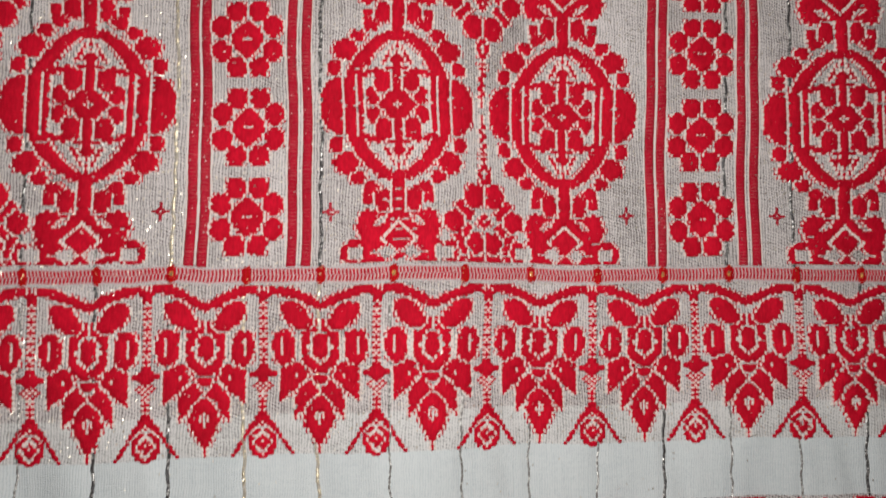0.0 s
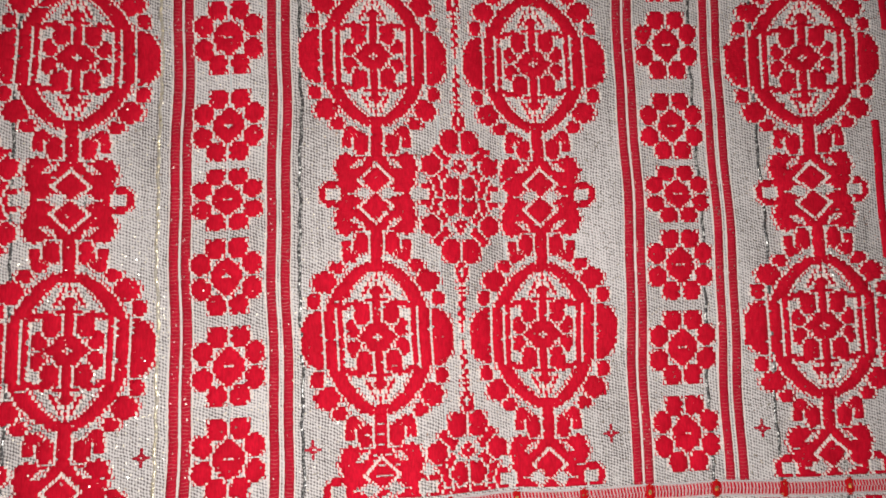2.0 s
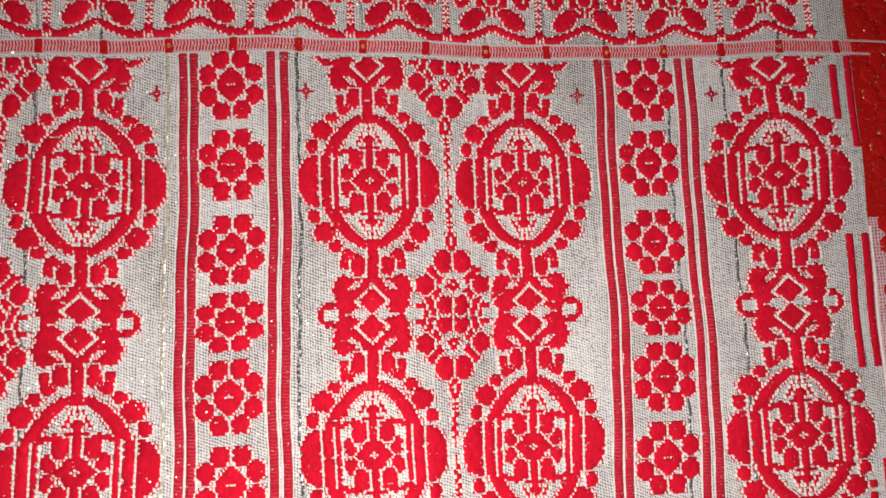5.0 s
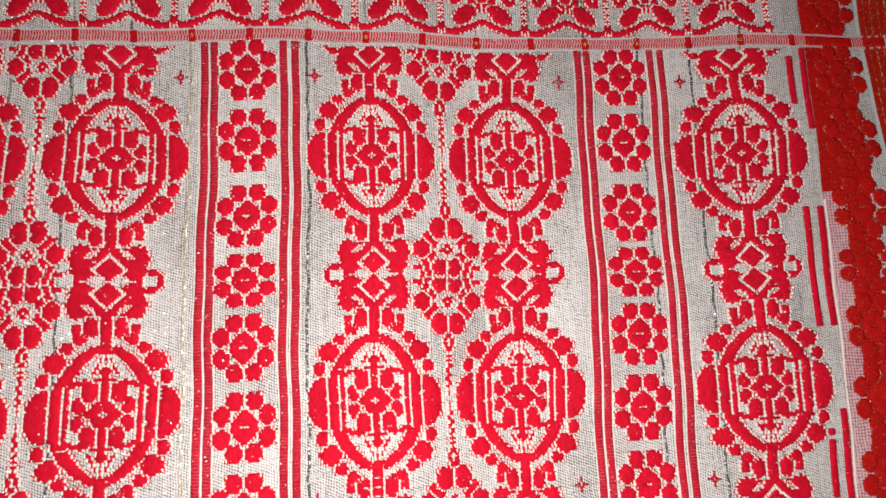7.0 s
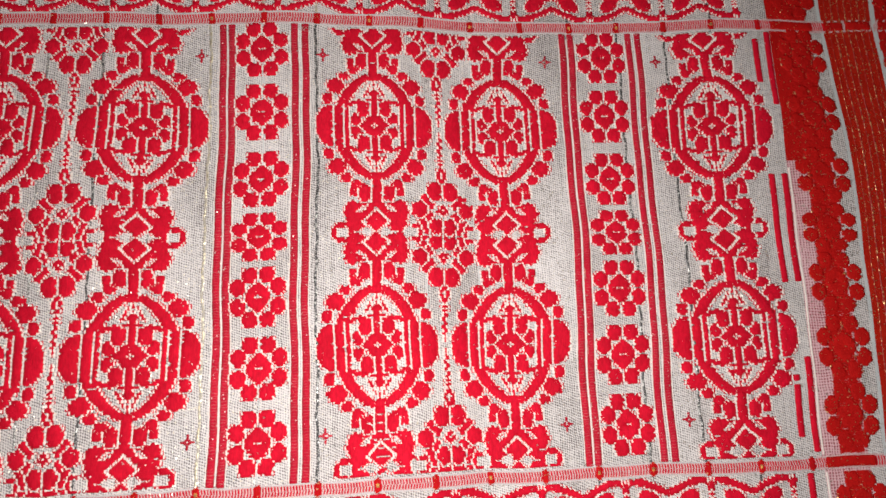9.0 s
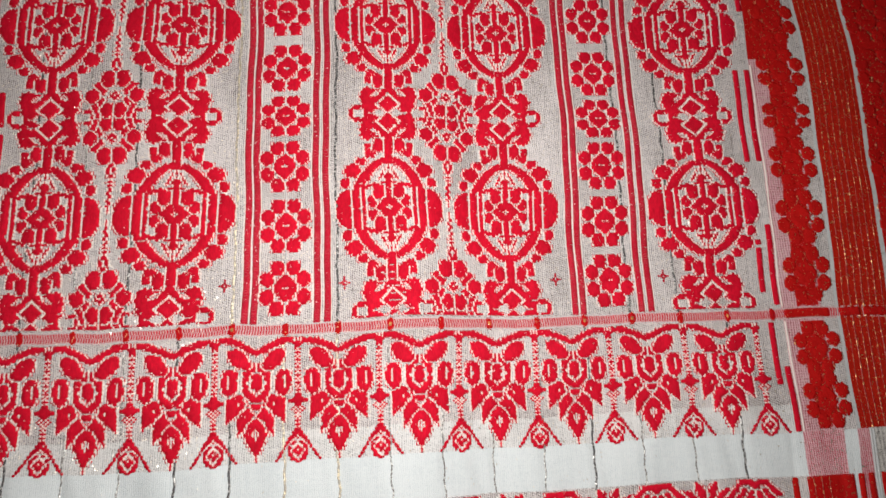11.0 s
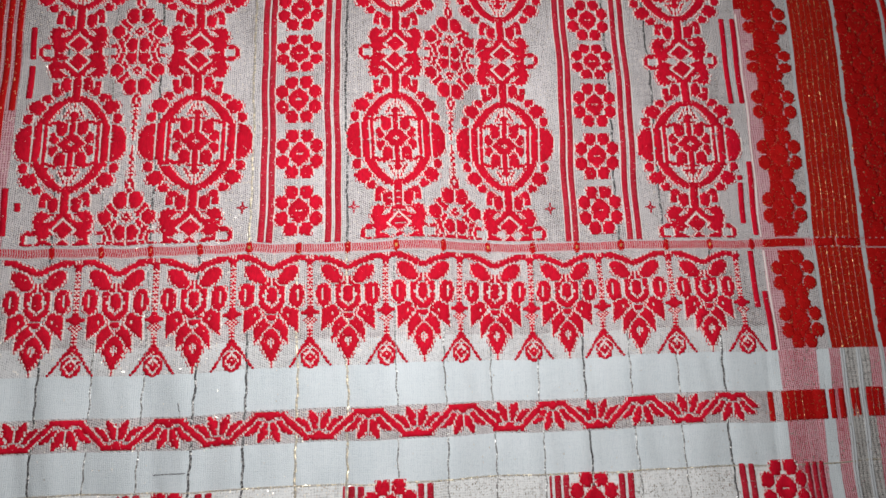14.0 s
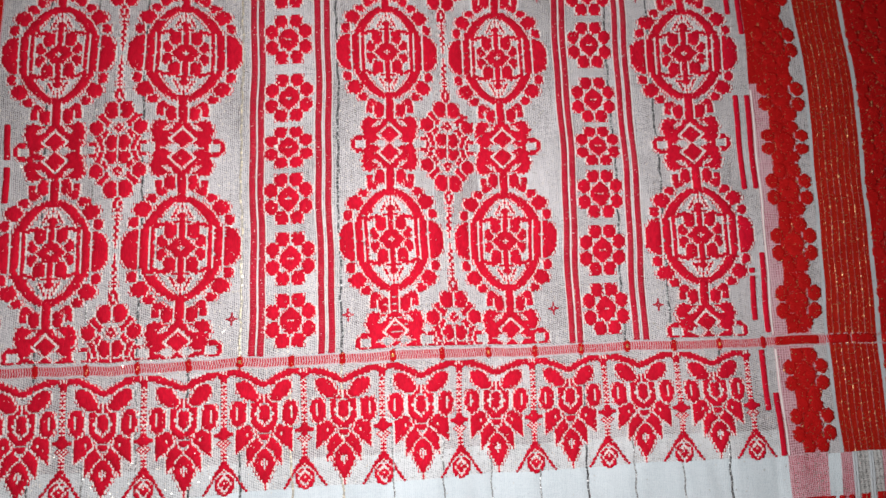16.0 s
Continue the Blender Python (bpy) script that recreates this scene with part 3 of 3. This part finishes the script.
def tassel_draft():
    """The checked pendant between two hanging leaves."""
    d = Draft(12, 66)
    ch = d.checks()
    m = (d.oval(0, 0.6, 2.4, 3.2) & ~d.box(0, 0.4, 1.4, 4)) | (d.box(0, 1.4, -27, -2) & ch) | (d.box(0, 0.3, -27, -2) & (np.indices(d.X.shape)[0] % 4 < 2))
    m |= d.diamond(0, -30.4, 5.6, 3.4) & ~(d.box(0, 1.4, -32, -31) & ch)
    m |= (d.diamond(0, -35.0, 3.6, 6.0) & ch) | (d.box(0, 1.4, -46, -38) & ch) | d.box(0, 0.3, -46, -40)
    leg = d.line(0.8, -45.4, 11.2, -61.0, 1.35)
    bell = (d.A < (-44.6 - d.Y) * 0.46) & (d.Y > -54.5) & (d.Y < -45.5)
    drop = d.oval(0, -56.6, 5.4, 5.6, power=2.2)
    drop &= ~(d.diamond(0, -56.4, 4.7, 4.9) & ~d.diamond(0, -56.4, 3.2, 3.3)) & ~d.box(0, 0.4, -56.8, -55.6)
    m |= (bell & ch | d.line(0, -46, 4.4, -52.4, 1.7)) & ~grown(drop)
    return d, [("checked_stem", m & ~grown(drop), False), ("drop", drop, True), ("tassel_leg", leg & ~grown(drop) & ~m, True)]


def lotus_draft(upright):
    """Half a wave of the running vine with its lotus; upright: standing in a trough."""
    d = Draft(28, 12)
    s = 1 if upright else -1
    wave = d.line(0, -s * 7.4, 6.4, -s * 7.4, 3.1) | (d.line(6.4, -s * 7.2, 13.7, 0, 3.5) & (s * d.Y < 0.6)) | d.oval(0, -s * 5.2, 2.8, 1.8)
    petal = d.oval(3.2, s * 3.0, 2.3, 6.0, turn=-20 * s, power=1.9)
    side = d.oval(8.6, s * 0.7, 2.3, 5.6, turn=-47 * s, power=1.9)
    petal &= ~d.box(0, 0.4, -12, 12)
    side &= ~(grown(wave) | grown(petal))
    petal &= ~grown(wave)
    return d, [("vine", wave, False), ("petal", petal | side, True)]


# ---- the cloth ----
cloth = new("handwoven_cloth")
tagged(cloth, "red and off-white handwoven cotton cloth with gold threads, laid out flat", "cloth")

# woven zones of the ground
sheet("backing_weave", -420, 420, -330, 420, -0.9, PLAIN, cloth, "pale plain-woven ground of the cloth", 6.0, 0.5)
XL, XR = -222.0, 237.5
sheet("panel_weave", XL, XR, 11.2, 251.8, 0.0, PANEL, cloth, "beige gauze weave of the middle panel")
sheet("comb_weave", XL, XR, -46.0, 4.2, 0.0, PANEL, cloth, "beige gauze weave behind the hanging leaves")
sheet("comb_weave", XL, XR, -61.5, -46.0, 0.0, COMB_LOW, cloth, "smoother pale weave round the tassel ends")
sheet("comb_weave", XL, XR, 259.6, 325.0, 0.0, PANEL, cloth, "beige gauze weave behind the hanging leaves")
sheet("plain_band", XL, XR, -86.0, -61.5, 0.0, PLAIN, cloth, "smooth bluish-white woven band", 1.5)
sheet("vine_weave", XL, XR, -104.6, -86.0, 0.0, PANEL, cloth, "beige gauze weave behind the lotus vine")
sheet("plain_band", XL, XR, -127.0, -104.6, 0.0, PLAIN, cloth, "smooth bluish-white woven band", 1.5)
sheet("plain_band", XL, XR, -200.0, -160.5, 0.0, PLAIN, cloth, "smooth bluish-white woven band", 1.5)
sheet("ribbed_weave", XL, XR, -160.5, -127.0, 0.0, SQUARE, cloth, "off-white ribbed weave with silver threads")
sheet("plain_band", XL, XR, 325.0, 400.0, 0.0, PLAIN, cloth, "smooth bluish-white woven band", 1.5)


# narrow stitched bands across the cloth
def stitched_band(y0, y1):
    band = sheet("stitched_band", -330, 342, y0, y1, 0.0, BAND, cloth, "pink stitched band with white edges")
    for row, (a, b, lean) in enumerate(((0.18, 0.50, 0.35), (0.52, 0.84, -0.35))):
        X, Y, H, faces = [], [], [], []
        x = -240.0
        while x < 275:
            w = dice.uniform(0.62, 0.85)
            ya, yb = y0 + a * (y1 - y0), y0 + b * (y1 - y0)
            p = len(X)
            for yy, off in ((ya, 0), (yb, lean)):
                for dx, h in ((-w / 2, 0.1), (-w / 4, 0.38), (w / 4, 0.38), (w / 2, 0.1)):
                    X.append(x + dx + off)
                    Y.append(yy)
                    H.append(h)
            for q in range(3):
                faces.append((p + q, p + q + 1, p + q + 5, p + q + 4))
            x += 1.42 + dice.uniform(-0.1, 0.1)
        tagged(part("stitching", lie(X, Y, H), faces, RED, band, "row of short red stitches"), kind="stuff")
    for y in (y0 + 0.4, y1 - 0.4):
        ribbon("edge_cord", [(x, y) for x in range(-228, 238, 6)], 0.55, 0.05, 0.25, WHITE_YARN, band, "white edge cord")
    return band


def ribbon(name, line, width, base, height, mat, parent, label="", wave=0.0, phase=0.0, crimp=0.0):
    """A yarn laid along a line: a low rounded ridge."""
    X, Y, H, faces = [], [], [], []
    for k, (x, y) in enumerate(line):
        xa, ya = line[max(0, k - 1)]
        xb, yb = line[min(len(line) - 1, k + 1)]
        n = math.hypot(xb - xa, yb - ya)
        ux, uy = (yb - ya) / n, -(xb - xa) / n
        off = wave * (math.sin(k * 0.55 + phase) + 0.6 * math.sin(k * 0.21 + 2 * phase) + crimp * math.sin(k * 1.6 + 2.2 * math.sin(k * 0.37 + phase) + 1.5 * math.sin(k * 0.83)))
        for s, h in ((-0.5, 0.0), (-0.28, 1.0), (0.28, 1.0), (0.5, 0.0)):
            X.append(x + ux * (s * width + off))
            Y.append(y + uy * (s * width + off))
            H.append(base + h * height)
        if k:
            p = 4 * k
            for q in range(3):
                faces.append((p + q, p + q + 1, p + q - 3, p + q - 4))
    return part(name, lie(X, Y, H), faces, mat, parent, label)


stitched_band(4.2, 11.2)
stitched_band(251.8, 259.6)

# the metal threads pull the stitched bands together where they cross
BEAD = yarn("gold_bead", (0.75, 0.30, 0.05), (0.95, 0.60, 0.18), 0.6, (1.0, 0.75, 0.35), 0.3)
for k in range(-7, 9):
    x = 4.0 + 28.3 * k
    for y0, y1 in ((4.4, 11.0), (252.0, 259.4)):
        d = Draft(1.3, 3.2)
        verts, faces = floats(~d.none(), d, x + 0.6, (y0 + y1) / 2, 0.9, 1.0, 0.5)
        part("thread_crossing", verts, faces, RED_ZARI, cloth, "dark red crossing of thread and band")
        if k in (-3, 0, 2, 4, 5, 7):
            d = Draft(1.4, 1.4)
            verts, faces = floats(d.diamond(0, 0, 2.2, 2.2), d, x + 0.6, (y0 + y1) / 2, 0.5, 0.7, 0.9)
            part("gold_bead", verts, faces, BEAD, cloth, "glinting gold knot")

# metal threads of the warp, one every 28 mm
THREAD_KINDS = {"d": (DARK_THREAD, 1.35, "dark metal thread"), "g": (GOLD_THREAD, 1.35, "gold metal thread"), "s": (SILVER_THREAD, 0.9, "thin silver metal thread"), "p": (WHITE_YARN, 0.7, "thin off-white thread")}
# for each thread, its look in the panel, then below and above it
for k, (inside, outside) in enumerate(("ps", "dd", "ss", "ds", "sd", "gd", "pg", "dg", "ps", "ps", "ps", "ps", "gd", "ds", "ds", "sd")):
    x = 4.0 + 28.3 * (k - 8)
    if XL < x < XR:
        for kind, y0, y1 in ((outside, -200, 4), (inside, 11, 252), (outside, 260, 400)):
            mat, width, label = THREAD_KINDS[kind]
            ribbon("metal_thread", [(x, 1.2 * y) for y in range(int(y0 / 1.2), int(y1 / 1.2) + 1)], width, 0.0, 0.3, mat, cloth, label, 0.28, k * 1.3, 0.3 if y0 == 11 else 0.5)

# medallion columns, knots and lattices
MEDALLIONS = ((-188.0, -1, 1.0), (-115.0, 1, 1.02), (6.5, -1, 0.95), (76.0, 1, 0.95), (196.5, 0, 1.06))
ROW_LOW, ROW_HIGH, KNOT = 75.0, 193.0, 134.0
md, m_layers = medallion_draft()
for cx, side, wide in MEDALLIONS:
    for cy in (ROW_LOW, ROW_HIGH):
        motif(cloth, "medallion", "raised red octagonal medallion with side lobes", md, m_layers, cx, cy, wide)
    for s in ((-1, 1) if side == 0 else (side,)):
        d, layers = link_draft(s)
        if side == 0 and s == 1:
            layers = [layer for layer in layers if layer[0] == "hook"]
        for cy, keep in ((KNOT, None), (16.0, d.Y > -4.0), (252.0, d.Y < -1.0)):
            motif(cloth, "knot" if layers[0][0] == "knot" else "hook", "raised red knot motif between medallions", d, layers, cx, cy, 0.9 * wide, keep=keep, skipped=6.0 if (cx == 6.5 and cy == 16.0) else 0.0)
ld, l_layers = lattice_draft()
for cx in (-151.5, 41.5):
    for cy, keep in ((KNOT, None), (16.0, (ld.Y > -4.0)), (252.0, ld.Y < -1.0)):
        motif(cloth, "lattice_lozenge", "raised red beaded lozenge with a thin chain", ld, l_layers, cx, cy, keep=keep)

# flower columns between pairs of stripes
fd, f_layers = flower_draft()
FLOWER_ROWS = ((31.0, 1.0), (67.0, 1.0), (102.5, 0.98), (133.5, 0.80), (164.0, 0.95), (201.0, 1.0), (237.0, 1.0))
for cx in (-53.2, 135.0):
    for cy, sy in FLOWER_ROWS:
        motif(cloth, "flower", "raised red eight-petalled flower", fd, f_layers, cx, cy, 0.98, sy)


def stripe(x0, x1, y0, y1, mat=RED, label="raised red stripe", parent=cloth, name="stripe"):
    d = Draft((x1 - x0) / 2, (y1 - y0) / 2)
    m = ~d.none()
    verts, faces = floats(m, d, (x0 + x1) / 2, (y0 + y1) / 2, thick=0.75)
    return part(name, verts, faces, mat, parent, label)


for a, b in ((-76.0, -72.4), (-71.2, -67.6), (-37.4, -33.8), (-31.6, -28.2), (111.4, 114.8), (116.2, 119.6), (150.8, 154.0), (156.4, 159.8)):
    bar = stripe(a + 0.2, b - 0.2, 11.5, 251.5, RED_STRIPE)
    for x in (a - 0.5, b + 0.5):
        ribbon("edge_cord", [(x, y) for y in range(12, 252, 4)], 0.5, 0.0, 0.3, TIE_YARN, bar, "pale edge cord", 0.06, x)
sd, s_layers = spark_draft()
for cx in (-86.0, -20.5, 102.5, 167.5):
    for cy in (32.5, 234.0):
        motif(cloth, "small_spark", "tiny pink-red cross motif", sd, s_layers, cx, cy, 0.85, 0.85, mat=RED_STRIPE, thick=0.5)

# comb borders of hanging leaves and tassels
td, t_layers = tooth_draft()
qd, q_layers = tassel_draft()
checked = (qd.A < 1.6) | qd.diamond(0, -35, 3.0, 5.0) | qd.oval(0, -56.2, 5.0, 5.4) | ((qd.A < (-45 - qd.Y) * 0.4) & (qd.Y > -56))
flip_t = [(n, m[::-1], s) for n, m, s in t_layers]
flip_q = [(n, m[::-1], s) for n, m, s in q_layers]
for k in range(-5, 5):
    cx = 20.8 + 44.0 * k
    motif(cloth, "hanging_leaf", "raised red leaf ornament of the comb border", td, t_layers, cx, 0.0)
    motif(cloth, "hanging_leaf", "raised red leaf ornament of the comb border", td, flip_t, cx, 263.5)
for k in range(-4, 6):
    cx = -1.2 + 44.0 * k
    motif(cloth, "tassel", "finely checked red tassel of the comb border", qd, q_layers, cx, 0.0, within=checked)
    motif(cloth, "tassel", "finely checked red tassel of the comb border", qd, flip_q, cx, 263.5, within=checked[::-1])

# running lotus vine
ud, u_layers = lotus_draft(True)
vd, v_layers = lotus_draft(False)
for k in range(-4, 4):
    motif(cloth, "upright_lotus", "raised red lotus in a trough of the vine", ud, u_layers, 14.5 + 54.5 * k, -95.3, 1.0, 0.96)
    motif(cloth, "hanging_lotus", "raised red lotus hanging from the vine", vd, v_layers, 41.75 + 54.5 * k, -95.3, 1.0, 0.96)

# stray dark threads caught on the plain bands
ribbon("stray_thread", [(-117.0 + 0.2 * k, -78.0 - 1.2 * k) for k in range(10)], 0.5, 0.1, 0.3, DARK_THREAD, cloth, "loose dark thread end", 0.12, 1.0)
ribbon("stray_thread", [(-129.0 + 2.0 * k, -117.4 + 0.1 * k) for k in range(10)], 0.45, 0.1, 0.3, DARK_THREAD, cloth, "loose dark thread end", 0.1, 2.0)

# flower squares under a gold weft line
for y in (-127.0, -160.5):
    ribbon("gold_weft", [(x, y) for x in range(-220, 300, 3)], 0.9, 0.0, 0.3, GOLD_THREAD, cloth, "gold weft thread", 0.1)
for cx, cy in ((-120.5, -142.5), (-0.5, -140.5), (117.0, -142.0)):
    motif(cloth, "flower", "raised red eight-petalled flower", fd, f_layers, cx, cy)
    for a, b in ((-26.6, -24.4), (-22.6, -20.0), (-17.6, -14.8), (15.4, 18.2), (20.8, 23.4)):
        stripe(cx + a, cx + b, -159, -128, RED_STRIPE)

# side borders
for x0, x1, y0, y1 in ((226.0, 229.4, 220, 246), (233.6, 237.2, 206, 251), (226.0, 229.4, 104, 164), (233.6, 237.2, 104, 164),
                       (233.6, 237.2, 14, 62), (226.4, 229.6, 22, 48), (226.8, 229.4, 51, 53), (227.5, 231.0, -34, 3), (233.6, 237.0, -61, -24)):
    stripe(x0, x1, y0, y1, name="border_stroke", label="short raised red stroke beside the border")
for y0, y1 in ((12, 172), (-61, 4)):
    ribbon("edge_cord", [(238.4, y) for y in range(y0, y1, 4)], 1.1, 0.0, 0.5, TIE_YARN, cloth, "pale cord along the flower border", 0.06, 3.0)
for x0, x1, y0, y1 in ((-217.5, -214.0, 130, 150), (-217.5, -214.0, 104, 125), (-216.5, -213.5, 33, 38), (-224.0, -220.8, 18, 47)):
    stripe(x0, x1, y0, y1, name="border_stroke", label="short raised red stroke beside the border")

# edge of the far side: close red stripes with pale gaps
sheet("edge_weave", -330, XL, -200, 400, 0.0, PINK_DARK, cloth, "pink mixed weave under the edge stripes")
for k, x in enumerate(range(-227, -270, -6)):
    stripe(x, x + 4.6, 96 if k == 0 else 12, 251, name="edge_stripe", label="raised red edge stripe", mat=RED_ZARI)

# broad border: flower band, gold-threaded red strip, second flower band
for x0, x1, y0, y1, mat, label in ((XR, 264, -200, -61.5, PINK, "pink mixed weave of the flower border"), (XR, 264, -61.5, 4.2, PINK_DARK, "dark pink mixed weave of the flower border"),
                                   (XR, 264, 11.2, 172, PINK_DARK, "dark pink mixed weave of the flower border"), (XR, 264, 172, 251.8, RED_ZARI, "solid red weave of the flower border"),
                                   (XR, 264, 259.6, 325, RED_ZARI, "solid red weave of the flower border"), (264, 272.5, -61.5, 4.2, PANEL, "off-white weave behind the border petals"),
                                   (264, 272.5, 11.2, 251.8, PANEL, "off-white weave behind the border petals"), (264, 272.5, 259.6, 325, PANEL, "off-white weave behind the border petals"),
                                   (264, 272, -200, -61.5, PLAIN, "smooth off-white weave beside the border")):
    sheet("border_weave", x0, x1, y0, y1, 0.0, mat, cloth, label)
BORDER_ROWS = FLOWER_ROWS + ((-14.0, 0.95), (-44.5, 0.95), (277.0, 0.95), (308.0, 0.95))
for cy, sy in BORDER_ROWS:
    motif(cloth, "border_flower", "raised red border flower on a red ground", fd, f_layers, 257.0, cy, 1.02, sy * 1.08, mat=RED_ZARI, thick=0.3)
for y0, y1 in ((-61, 3.8), (11.5, 251.5), (260, 320)):
    stripe(247.0, 263.5, y0, y1, mat=RED_ZARI, label="solid red ground of the flower border", name="border_fill").location.z = -0.0006
sheet("white_gap", 272.5, 274.5, -61.5, 400, 0.0, WHITE_YARN, cloth, "narrow off-white gap between borders")
sheet("zari_weave", 274.5, 305.5, -61.5, 325, 0.0, ZARI_WEAVE, cloth, "dark red weave crossed by gold threads")
for k in range(7):
    ribbon("gold_line", [(278.0 + 4.1 * k, y) for y in range(-61, 320, 3)], (0.5, 1.1, 0.7, 1.0, 0.5, 0.9, 0.6)[k], 0.0, 0.3, BROKEN_GOLD, cloth, "broken gold line in the red strip", 0.08, k)
sheet("white_gap", 305.5, 308.5, -200, 400, 0.0, WHITE_YARN, cloth, "narrow off-white gap between borders")
sheet("outer_border", 308.5, 342, -61.5, 325, 0.0, RED_ZARI, cloth, "solid red outer flower border")
for cy, sy in BORDER_ROWS:
    motif(cloth, "border_flower", "raised red border flower on a red ground", fd, f_layers, 324.0, cy, 1.12, sy * 1.06, mat=RED_ZARI, thick=0.15)
sheet("white_gap", 342, 344, -200, 400, 0.0, WHITE_YARN, cloth, "narrow off-white gap between borders")
stripe(344.5, 348, -61, 325, mat=RED_ZARI, label="raised red edge stripe", name="edge_stripe")
sheet("white_gap", 348.5, 350, -200, 400, 0.0, WHITE_YARN, cloth, "narrow off-white gap between borders")
sheet("outer_weave", 350, 415, -200, 400, 0.0, RED_ZARI, cloth, "solid red outer weave")
# red stretches of the stitched bands where they cross the borders
for y0, y1 in ((5.2, 10.2), (252.8, 258.6)):
    for x0, x1 in ((239, 268), (275, 287), (289, 305), (309, 341)):
        stripe(x0, x1, y0, y1, mat=RED_ZARI, name="band_block", label="red stretch of the stitched band")
# strips of the border below the comb
for x0, x1, mat, label in ((272, 279.5, PINK, "pink mixed weave strip"), (279.5, 283, WHITE_YARN, "off-white warp line"), (283, 290.5, SILVER_ZARI, "silver metal-thread strip"), (290.5, 293.5, WHITE_YARN, "off-white warp line"),
                           (293.5, 299, SILVER_ZARI, "silver metal-thread strip"), (299, 305.5, PINK, "pink mixed weave strip"), (308.5, 318, PINK, "pink mixed weave strip"), (318, 342, SILVER_ZARI, "silver metal-thread strip")):
    sheet("border_strip", x0, x1, -200, -61.5, 0.0, mat, cloth, label)
for x in (280.4, 282.2, 291.2, 292.8, 307.0):
    ribbon("white_cord", [(x, y) for y in range(-200, -61, 3)], 1.1, 0.0, 0.7, WHITE_YARN, cloth, "raised off-white warp cord", 0.15, x)
for x0, x1 in ((228.0, 231.0), (235.5, 267.5), (270.0, 272.6), (275.0, 279.4), (283.4, 290.2), (294.0, 305.0), (311, 320), (324, 342)):
    stripe(x0, x1, -104.2, -86.4, mat=RED_ZARI, name="border_block", label="raised red block with gold threads")
for x in (239.0, 244.0, 249.5, 286.6, 297.5, 301.0, 315.0, 331.0):
    ribbon("gold_line", [(x, -104.2 + 0.9 * k) for k in range(20)], 0.6, 1.15, 0.35, BROKEN_GOLD, cloth, "dotted gold line over the red block", 0.12, x)
motif(cloth, "flower", "raised red eight-petalled flower", fd, f_layers, 231.5, -139.5)
for a, b in ((205.2, 208.2), (210.6, 213.6), (246.5, 250.2), (251.6, 255.4), (256.8, 261.0)):
    stripe(a, b, -157, -126, RED_STRIPE)


# ---- plain unseen room, added to close the place and bounce light ----
def slab(name, x0, x1, y0, y1, z0, z1, mat, label, category):
    v = [(x, y, z) for z in (z0, z1) for y in (y0, y1) for x in (x0, x1)]
    f = [(0, 2, 3, 1), (4, 5, 7, 6), (0, 1, 5, 4), (2, 6, 7, 3), (0, 4, 6, 2), (1, 3, 7, 5)]
    return tagged(part(name, v, f, mat, None, label, False), category=category, kind="structure")


WALL = plaster("pale_plaster", (0.72, 0.70, 0.66))
FLOOR = plaster("grey_floor", (0.40, 0.36, 0.32))
slab("floor", -1.4, 1.4, -1.4, 1.4, -0.15, -0.008, FLOOR, "plain grey floor under the cloth", "floor")
slab("ceiling", -1.5, 1.5, -1.5, 1.5, 2.2, 2.3, WALL, "plain pale ceiling", "ceiling")
slab("wall_west", -1.5, -1.4, -1.4, 1.4, -0.15, 2.2, WALL, "plain pale plaster wall", "wall")
slab("wall_east", 1.4, 1.5, -1.4, 1.4, -0.15, 2.2, WALL, "plain pale plaster wall", "wall")
slab("wall_south", -1.5, 1.5, -1.5, -1.4, -0.15, 2.2, WALL, "plain pale plaster wall", "wall")
slab("wall_north", -1.5, 1.5, 1.4, 1.5, -0.15, 2.2, WALL, "plain pale plaster wall", "wall")
